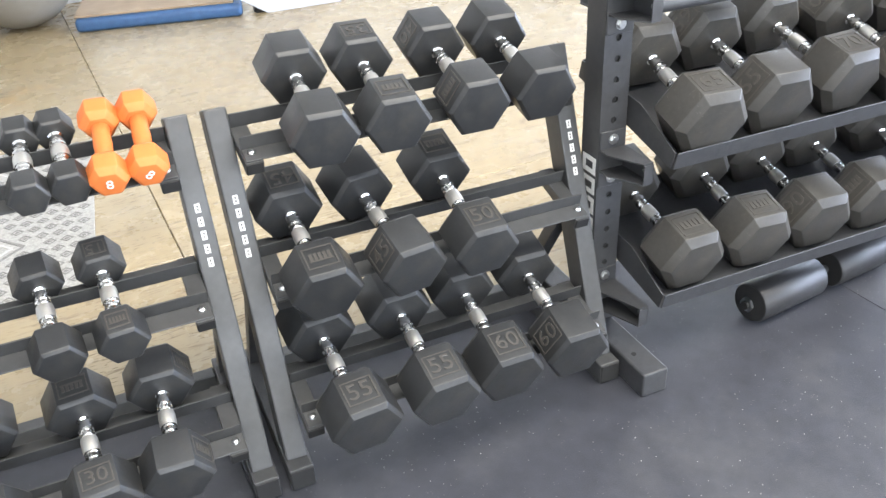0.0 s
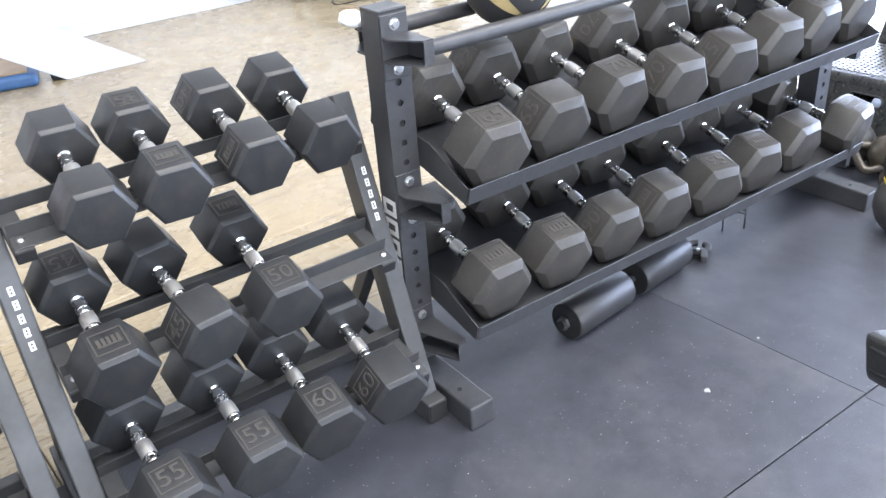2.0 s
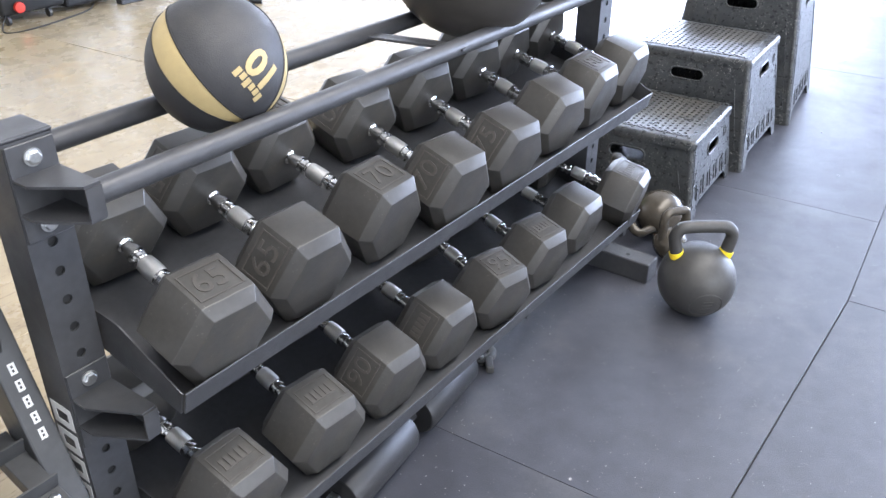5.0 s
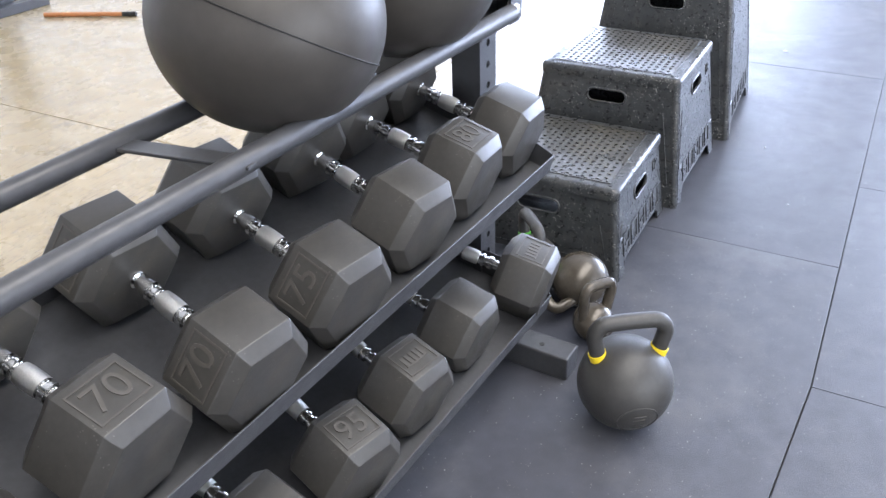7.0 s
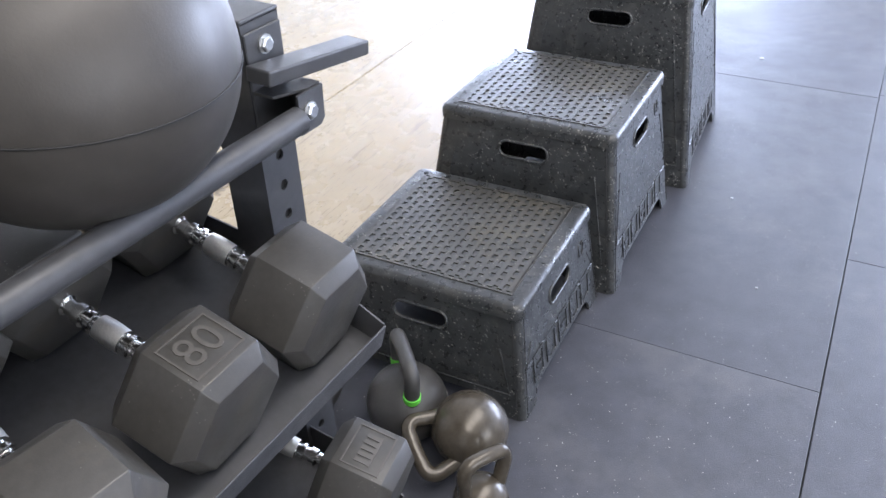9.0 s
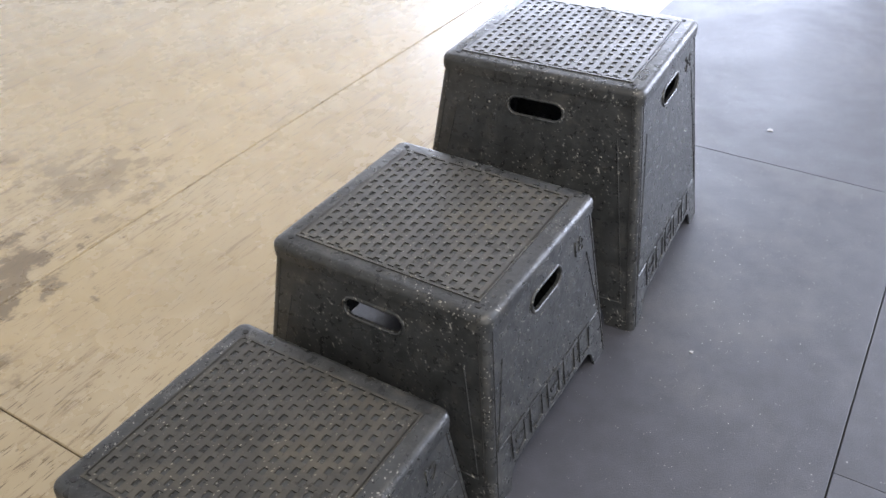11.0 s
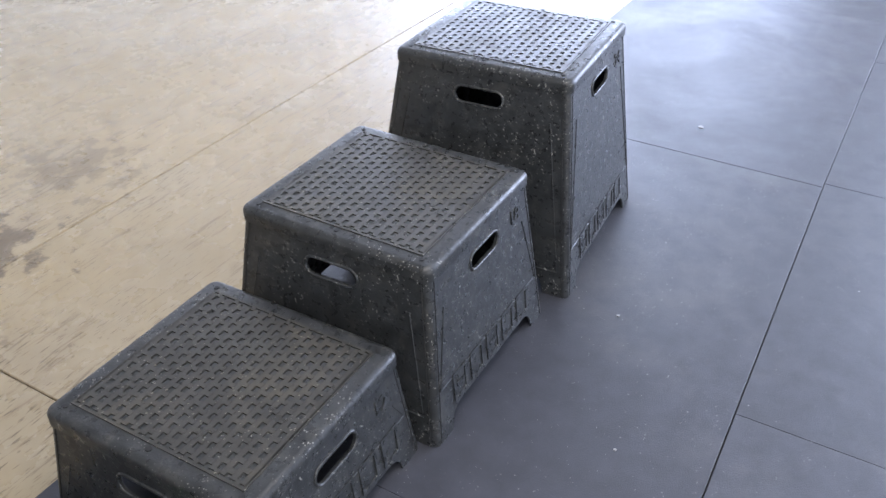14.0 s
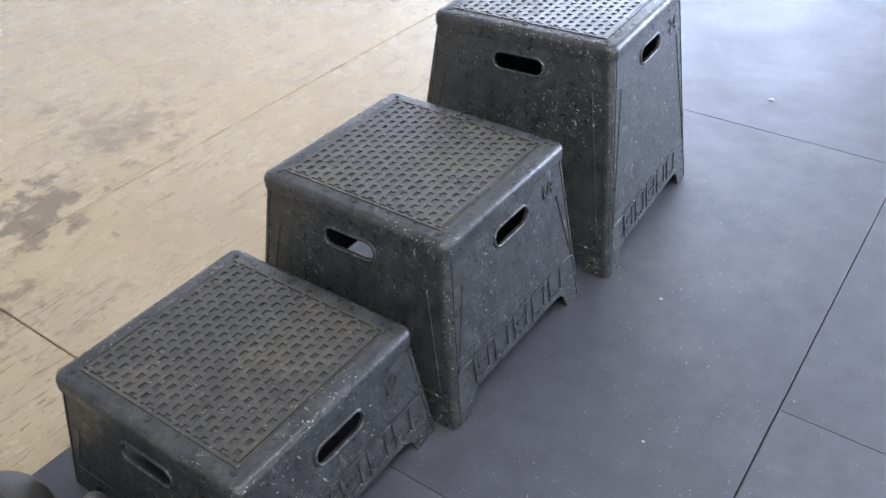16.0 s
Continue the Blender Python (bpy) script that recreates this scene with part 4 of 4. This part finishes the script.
step_box(2.426, 0.217, 4.0, 0.305, "12", "low")
step_box(2.997, 0.233, 3.6, 0.457, "18", "medium")
step_box(3.653, 0.272, 7.0, 0.617, "24", "tall")

# ---- kettlebells ----


def kettlebell(label, at, r, mat, band, grip_r, span, rise, group="kettlebells"):
    """Base at the origin, grip across x."""
    ob = thing("kettlebell", label, "kettlebell", at, group)
    n = 28
    prof = []
    for i in range(n + 1):
        a = math.pi * i / n
        z = r * 0.96 - r * math.cos(a)
        rad = r * math.sin(a)
        if z < 0.0:
            continue
        prof.append((max(rad, 0.001), z))
    prof = [(prof[0][0] * 0.96, 0.0)] + prof
    body = part("body", lathe(prof, 40), mat, ob, smooth="angle")
    top = r * 1.96
    s = span / 2
    z0, z1 = r * 0.96 + math.sqrt(max(0.0001, (r * 0.9) ** 2 - (s * 0.8) ** 2)), top + rise
    pts = curve_points([(-s * 0.8, 0, z0 - 0.02), (-s * 0.92, 0, z0 + (z1 - z0) * 0.3), (-s, 0, z0 + (z1 - z0) * 0.7), (-s * 0.8, 0, z1 - 0.004), (-s * 0.4, 0, z1), (0, 0, z1 + 0.001),
                        (s * 0.4, 0, z1), (s * 0.8, 0, z1 - 0.004), (s, 0, z0 + (z1 - z0) * 0.7), (s * 0.92, 0, z0 + (z1 - z0) * 0.3), (s * 0.8, 0, z0 - 0.02)], 5)
    part("grip", sweep(pts, grip_r, 16), mat, ob, smooth=True)
    if band:
        for sx in (-1, 1):
            a = Vector((sx * s * 0.835, 0, z0 + (z1 - z0) * 0.02))
            c = Vector((sx * s * 0.905, 0, z0 + (z1 - z0) * 0.2))
            part("colour_band", sweep([a, c], grip_r * 1.12, 18), band, ob, "bright colour band round the horn", smooth="angle")
    ring = [(r * 0.42 * math.cos(t), 0, r * 0.42 * math.sin(t)) for t in [2 * math.pi * i / 40 for i in range(41)]]
    seal = sweep([(x, -math.sqrt(max(0, (r * 1.002) ** 2 - x * x - z * z)), z) for x, _, z in ring], 0.0016, 6, caps=False)
    for i in range(4):
        box(seal, (-r * 0.12, -r * 1.003, r * (0.2 - 0.13 * i)), (r * 0.12, -r * 0.985, r * (0.24 - 0.13 * i)))
    part("cast_seal", seal, mat, ob, at=pose(0, 0, r * 0.96) @ pose(0, 0, 0, 18))
    return ob


kettlebell("black powder-coated kettlebell with yellow bands standing on the mat", pose(1.632, -0.31, 0.0008, 0, 0, -51), 0.117, IRON, YELLOW, 0.0195, 0.172, 0.064)
kettlebell("worn brown enamelled kettlebell tipped over on its side", pose(2.055, -0.035, 0.0855) @ pose(0, 0, 0, 0, 0, 148) @ pose(0, 0, 0, 0, 90, 0) @ pose(0, 0, 0, 0, 0, 60) @ pose(0, 0, -0.05),
           0.085, BRONZE, None, 0.0165, 0.125, 0.045)
kettlebell("small dark enamelled kettlebell leaning among the others", pose(1.885, -0.118, 0.004) @ pose(0, 0, 0, 0, 6, -25),
           0.058, BRONZE, None, 0.0155, 0.1, 0.062)
kettlebell("grey kettlebell with green bands beside the low step box", pose(2.03, 0.145, 0.0008, 0, 0, 46), 0.092, IRON, GREEN, 0.0175, 0.14, 0.06)
kettlebell("dark kettlebell with red bands behind the rack foot", pose(1.968, 0.4, 0.0008, 0, 0, 86), 0.1, IRON, RED, 0.0185, 0.178, 0.062)

# ---- on the mat under and before the rack ----
rollers = thing("roller_pads", "pair of black foam roller pads on a bolted bar", "roller pad", pose(0.335, 0.006, 0.0605, 0, 0, 6.5))
for x0, x1 in ((0.012, 0.275), (0.335, 0.585)):
    r = 0.06
    part("roller_pad", lathe([(r - 0.014, x0), (r - 0.004, x0 + 0.002), (r, x0 + 0.009), (r, x1 - 0.009), (r - 0.004, x1 - 0.002), (r - 0.014, x1)], 36, "x"), BENCHPAD, rollers, smooth="angle")
    part("pad_face", lathe([(r - 0.006, x0 - 0.0006), (0.02, x0 - 0.0012)], 30, "x"), DARK, rollers)
part("bar", lathe([(0.012, 0.0), (0.012, 0.59)], 18, "x"), STEEL, rollers, smooth="angle")
part("end_nut", lathe([(0.022, -0.004), (0.022, 0.004), (0.02, 0.006)], 6, "x"), ZINC, rollers, "zinc end nut")
part("end_bolt", lathe([(0.013, -0.012), (0.013, -0.004)], 14, "x"), DARK, rollers)

clamp = thing("barbell_collar", "black hinged barbell collar lying on the mat", "barbell collar", pose(1.035, 0.085, 0.0145, 0, 0, 20))
ring = [(0.034 * math.cos(a), 0.034 * math.sin(a), 0) for a in [radians(20 + 320 * i / 30) for i in range(31)]]
part("ring", sweep(ring, [0.0125] * 31, 10), IRON, clamp, smooth=True)
part("lever", rbox((-0.085, -0.03, -0.012), (-0.03, -0.008, 0.012), 0.005), IRON, clamp, at=pose(0, 0, 0, 0, 0, 20))
part("pin", lathe([(0.006, -0.014), (0.006, 0.016)], 12), ZINC, clamp, at=pose(-0.035, -0.012, 0))
hook = thing("wire_rack_hook", "black bent-wire hook hanging below the tray", "hook", pose(1.28, 0.1, 0.0))
for k in range(3):
    pts = [(-0.07, 0.02, 0.075 + 0.012 * k), (-0.02, 0.0, 0.065 + 0.012 * k), (0.0, -0.02, 0.058 + 0.016 * k)]
    part("wire", sweep(curve_points(pts, 4), 0.0034, 6), STEEL, hook, smooth=True)
part("upright_wire", sweep([(0.0, -0.02, 0.0008), (0.0, -0.02, 0.1)], 0.003, 8), STEEL, hook, smooth=True)
part("upright_wire", sweep([(-0.07, 0.02, 0.0008), (-0.07, 0.02, 0.105)], 0.003, 8), STEEL, hook, smooth=True)

for x, y, w in ((0.462, -0.418, 0.024), (0.76, -0.36, 0.012), (4.632, -0.031, 0.03), (3.399, -0.231, 0.013), (0.7, -0.9, 0.014), (2.95, -0.42, 0.01)):
    crumb = plate([(w * 0.5 * math.cos(a) * (0.7 + 0.3 * math.sin(3 * a + x)), w * 0.35 * math.sin(a)) for a in [2 * math.pi * i / 9 for i in range(9)]], 0.0022)
    tagged(part("crumb", crumb, CRUMB, at=pose(x, y, 0.0006, 0, 0, 40 * x)), "small pale crumb lying on the rubber mat", "debris", "crumbs on the mats")

# ---- bench ----
bench = thing("weight_bench", "black upholstered pad of a raised weight bench on a steel frame", "weight bench", pose(-0.26, -1.125, 0, 0, 0, -33))
b = bmesh.new()
box(b, (0, -0.27, 0.845), (0.62, 0, 0.905))
bmesh.ops.bevel(b, geom=b.edges[:], offset=0.012, segments=4, affect="EDGES", profile=0.55)
bmesh.ops.subdivide_edges(b, edges=b.edges[:], cuts=2, use_grid_fill=True)
pad = part("pad", b, BENCHPAD, bench, smooth="angle", at=pose(0, 0, 0.905, -20) @ pose(0, 0, -0.905))
for z, inset in ((0.862, 0.0), (0.888, 0.0)):
    part("piping", sweep([(0.02, 0.0004, z), (0.6, 0.0004, z)], 0.0026, 8), DARK, pad, smooth=True)
    part("piping", sweep([(0.02, -0.2704, z), (0.6, -0.2704, z)], 0.0026, 8), DARK, pad, smooth=True)
    part("piping", sweep([(-0.0004, -0.02, z), (-0.0004, -0.25, z)], 0.0026, 8), DARK, pad, smooth=True)
part("pad_board", rbox((0.02, -0.25, 0.834), (0.6, -0.02, 0.8445), 0.002, 1), DARK, pad)
part("frame", rbox((0.05, -0.165, 0.775), (0.56, -0.105, 0.868), 0.004), STEEL, bench)
part("column", rbox((0.28, -0.165, 0.062), (0.34, -0.105, 0.7745), 0.004), STEEL, bench)
part("foot", rbox((0.05, -0.17, 0.001), (0.6, -0.1, 0.0615), 0.004), STEEL, bench)
part("foot_bar", rbox((0.6005, -0.4, 0.001), (0.665, 0.12, 0.0615), 0.004), STEEL, bench)
knob = part("adjuster_knob", lathe([(0.008, 0), (0.019, 0.003), (0.021, 0.016), (0.015, 0.026), (0.006, 0.028)], 16, "y"), DARK, bench, smooth="angle", at=pose(0.09, -0.19, 0.8, 180))

# ---- behind the racks ----
rug = part("rug", rbox((-1.0, 0, 0.0), (0.0, 1.32, 0.008), 0.003, 2), RUG, at=pose(-1.362, 1.1, -0.0118, 0, 0, -4))
tagged(rug, "pale grey woven rug with a raised diamond pattern", "rug")


def rug_line(pts, w, mat, name):
    for a, c in zip(pts, pts[1:]):
        d = math.hypot(c[0] - a[0], c[1] - a[1])
        t = bmesh.new()
        box(t, (0, -w / 2, 0), (d, w / 2, 0.0016))
        part(name, t, mat, rug, at=pose(a[0], a[1], 0.0081, 0, 0, math.degrees(math.atan2(c[1] - a[1], c[0] - a[0]))))


for cy in (0.4, 1.0):
    for rr, m in ((0.26, RUGDARK), (0.22, RUGLIGHT), (0.15, RUGDARK), (0.08, RUGDARK)):
        pts = [(-0.5 - rr, cy), (-0.5, cy + rr), (-0.5 + rr, cy), (-0.5, cy - rr), (-0.5 - rr, cy)]
        rug_line(pts, 0.012, m, "diamond_band")


def rug_diamond(w):
    t = bmesh.new()
    for r, e in ((w, w * 0.7), (w * 0.35, 0.0)):
        outer = [(r, 0), (0, r), (-r, 0), (0, -r)]
        if e:
            inner = [(e, 0), (0, e), (-e, 0), (0, -e)]
            for i in range(4):
                j = (i + 1) % 4
                plate([outer[i], outer[j], inner[j], inner[i]], 0.0014, None, t)
        else:
            plate(outer, 0.0014, None, t)
    return mesh_of(t, RUGDARK)


SMALL_DIAMOND = rug_diamond(0.024)
for i in range(17):
    for j in range(22):
        x, y = -0.965 + i * 0.058 + (0.029 if j % 2 else 0), 0.04 + j * 0.06
        if x > -0.03 or any(abs(x + 0.5) + abs(y - cy) < 0.3 for cy in (0.4, 1.0)):
            continue
        part("small_diamond", SMALL_DIAMOND, None, rug, at=pose(x, y, 0.0081))

ob = ball("exercise_ball", "large grey exercise ball on the floor by the wall", (-1.5, 4.64, 0.37 - 0.012), 0.37, GREYBALL, 1.0, (), (0, 0, 0), "exercise ball")
m = thing("folded_mat", "blue vinyl gym mat, its top sheen shown by a brown layer", "gym mat", pose(-1.22, 4.27, -0.0118, 0, 0, -11))
b = rbox((0, 0, 0), (1.03, 0.62, 0.085), 0.03, 4)
part("mat_cover", b, BLUE, m, smooth="angle")
# Added brown layer: the reflecting top of the mat, put into colour.
part("board", rbox((0.0, 0.03, 0.086), (0.98, 0.62, 0.1), 0.003), SHEEN_BROWN, m)
panel = thing("leaning_panel", "pale grey slanted panel standing on the floor by the wall", "panel", pose(0, 4.1, -0.0118))
b = plate([(-0.05, 0), (0.46, 0), (-0.58, 0.68), (-1.09, 0.68)], 0.03)
bmesh.ops.transform(b, matrix=pose(0, 0, 0, 90), verts=b.verts)
bmesh.ops.bevel(b, geom=b.edges[:], offset=0.002, segments=1, affect="EDGES")
part("board", b, GREYBOARD, panel)
part("dark_foot", rbox((-0.12, 0.001, 0.0), (-0.052, 0.08, 0.05), 0.004), DARK, panel)

chair = thing("office_chair", "office chair with chrome star base on castors", "office chair", pose(-2.1, 4.08, -0.0118))
part("column", lathe([(0.03, 0.1), (0.03, 0.42)], 18), CHROME, chair, smooth="angle")
part("seat", rbox((-0.24, -0.24, 0.42), (0.24, 0.24, 0.5), 0.03, 3), VINYL, chair, smooth="angle")
for k in range(5):
    a = radians(-35 + 72 * k)
    e = Vector((0.3 * math.cos(a), 0.3 * math.sin(a), 0))
    leg = part("leg", sweep([(0, 0, 0.12), (e.x * 0.5, e.y * 0.5, 0.105), (e.x, e.y, 0.08)], [0.02, 0.017, 0.013], 10), CHROME, chair, smooth=True)
    castor = part("castor", lathe([(0.018, -0.022), (0.027, -0.018), (0.027, -0.003), (0.02, -0.001), (0.02, 0.001), (0.027, 0.003), (0.027, 0.018), (0.018, 0.022)], 18, "x"), DARK, leg, smooth="angle",
                  at=pose(e.x, e.y, 0.0275, 0, 0, 40 * k))
    part("stem", lathe([(0.007, 0.026), (0.007, 0.08)], 10), CHROME, leg, at=pose(e.x, e.y, 0))
trolley = thing("trolley_base", "grey trolley foot with a castor", "trolley", pose(-1.86, 4.5, -0.0118))
part("post", rbox((-0.05, -0.04, 0.16), (0.05, 0.04, 0.9), 0.01), SKIRT, trolley)
part("fork", rbox((-0.03, -0.012, 0.05), (0.03, 0.012, 0.16), 0.004), ZINC, trolley)
part("castor", lathe([(0.03, -0.016), (0.045, -0.012), (0.045, 0.012), (0.03, 0.016)], 22, "x"), DARK, trolley, smooth="angle", at=pose(0.042, 0, 0.0455))

machine = thing("small_machine", "black wheeled machine with a red knob beside the wall", "machine", pose(2.35, 4.72, -0.0118))
part("body", rbox((-0.22, -0.18, 0.06), (0.24, 0.2, 0.34), 0.03, 3), DARK, machine, smooth="angle")
part("red_knob", lathe([(0.01, -0.03), (0.034, -0.028), (0.036, -0.008), (0.03, 0)], 18, "y"), RED, machine, "red knob", smooth="angle", at=pose(-0.1, -0.181, 0.11))
for x in (-0.17, 0.12):
    part("castor", lathe([(0.02, -0.012), (0.03, -0.01), (0.03, 0.01), (0.02, 0.012)], 16, "x"), STEEL, machine, smooth="angle", at=pose(x, -0.15, 0.0305))
part("frame_rail", rbox((0.25, -0.16, 0.03), (0.62, 0.16, 0.2), 0.02, 2), DARK, machine)
cable = sweep(curve_points([(2.16, 4.55, 0.06), (2.06, 4.42, -0.006), (2.2, 4.36, -0.007), (2.5, 4.42, -0.007), (2.72, 4.5, -0.007), (2.84, 4.62, -0.006)], 6), 0.005, 8)
tagged(part("power_cable", cable, DARK, smooth=True), "thin black power cable trailing on the concrete", "cable")
stand = thing("tube_stand", "black tubular equipment leg on the floor by the wall", "stand", pose(1.92, 4.82, -0.0118))
part("leg_tube", sweep([(0.0, -0.02, 0.024), (0.14, 0.06, 0.42), (0.2, 0.1, 0.6)], 0.024, 12), DARK, stand, smooth=True)
part("floor_tube", sweep([(0.0, 0.0, 0.0245), (0.3, 0.12, 0.0245), (0.62, 0.16, 0.0245)], 0.023, 12), DARK, stand, smooth=True)
stick = thing("short_handle", "short orange wooden handle with a black tip on the floor", "handle", pose(3.57, 3.68, 0.003, 0, 0, 118))
part("shaft", sweep([(0.09, 0, 0), (0.6, 0, 0.0)], 0.014, 12), ORANGEWOOD, stick, smooth="angle")
part("tip", sweep([(0.0, 0, 0), (0.089, 0, 0)], 0.0145, 12), DARK, stick, smooth="angle")
far = thing("equipment_base", "black steel equipment base standing on the concrete", "exercise machine", pose(3.3, 4.62, -0.0118))
part("base_rail", rbox((-0.35, -0.18, 0.0), (0.2, -0.11, 0.06), 0.005), STEEL, far)
part("base_rail", rbox((-0.35, 0.12, 0.0), (0.2, 0.19, 0.06), 0.005), STEEL, far)
part("column", rbox((-0.1, -0.1, 0.0), (0.0, 0.115, 1.1), 0.01), STEEL, far)
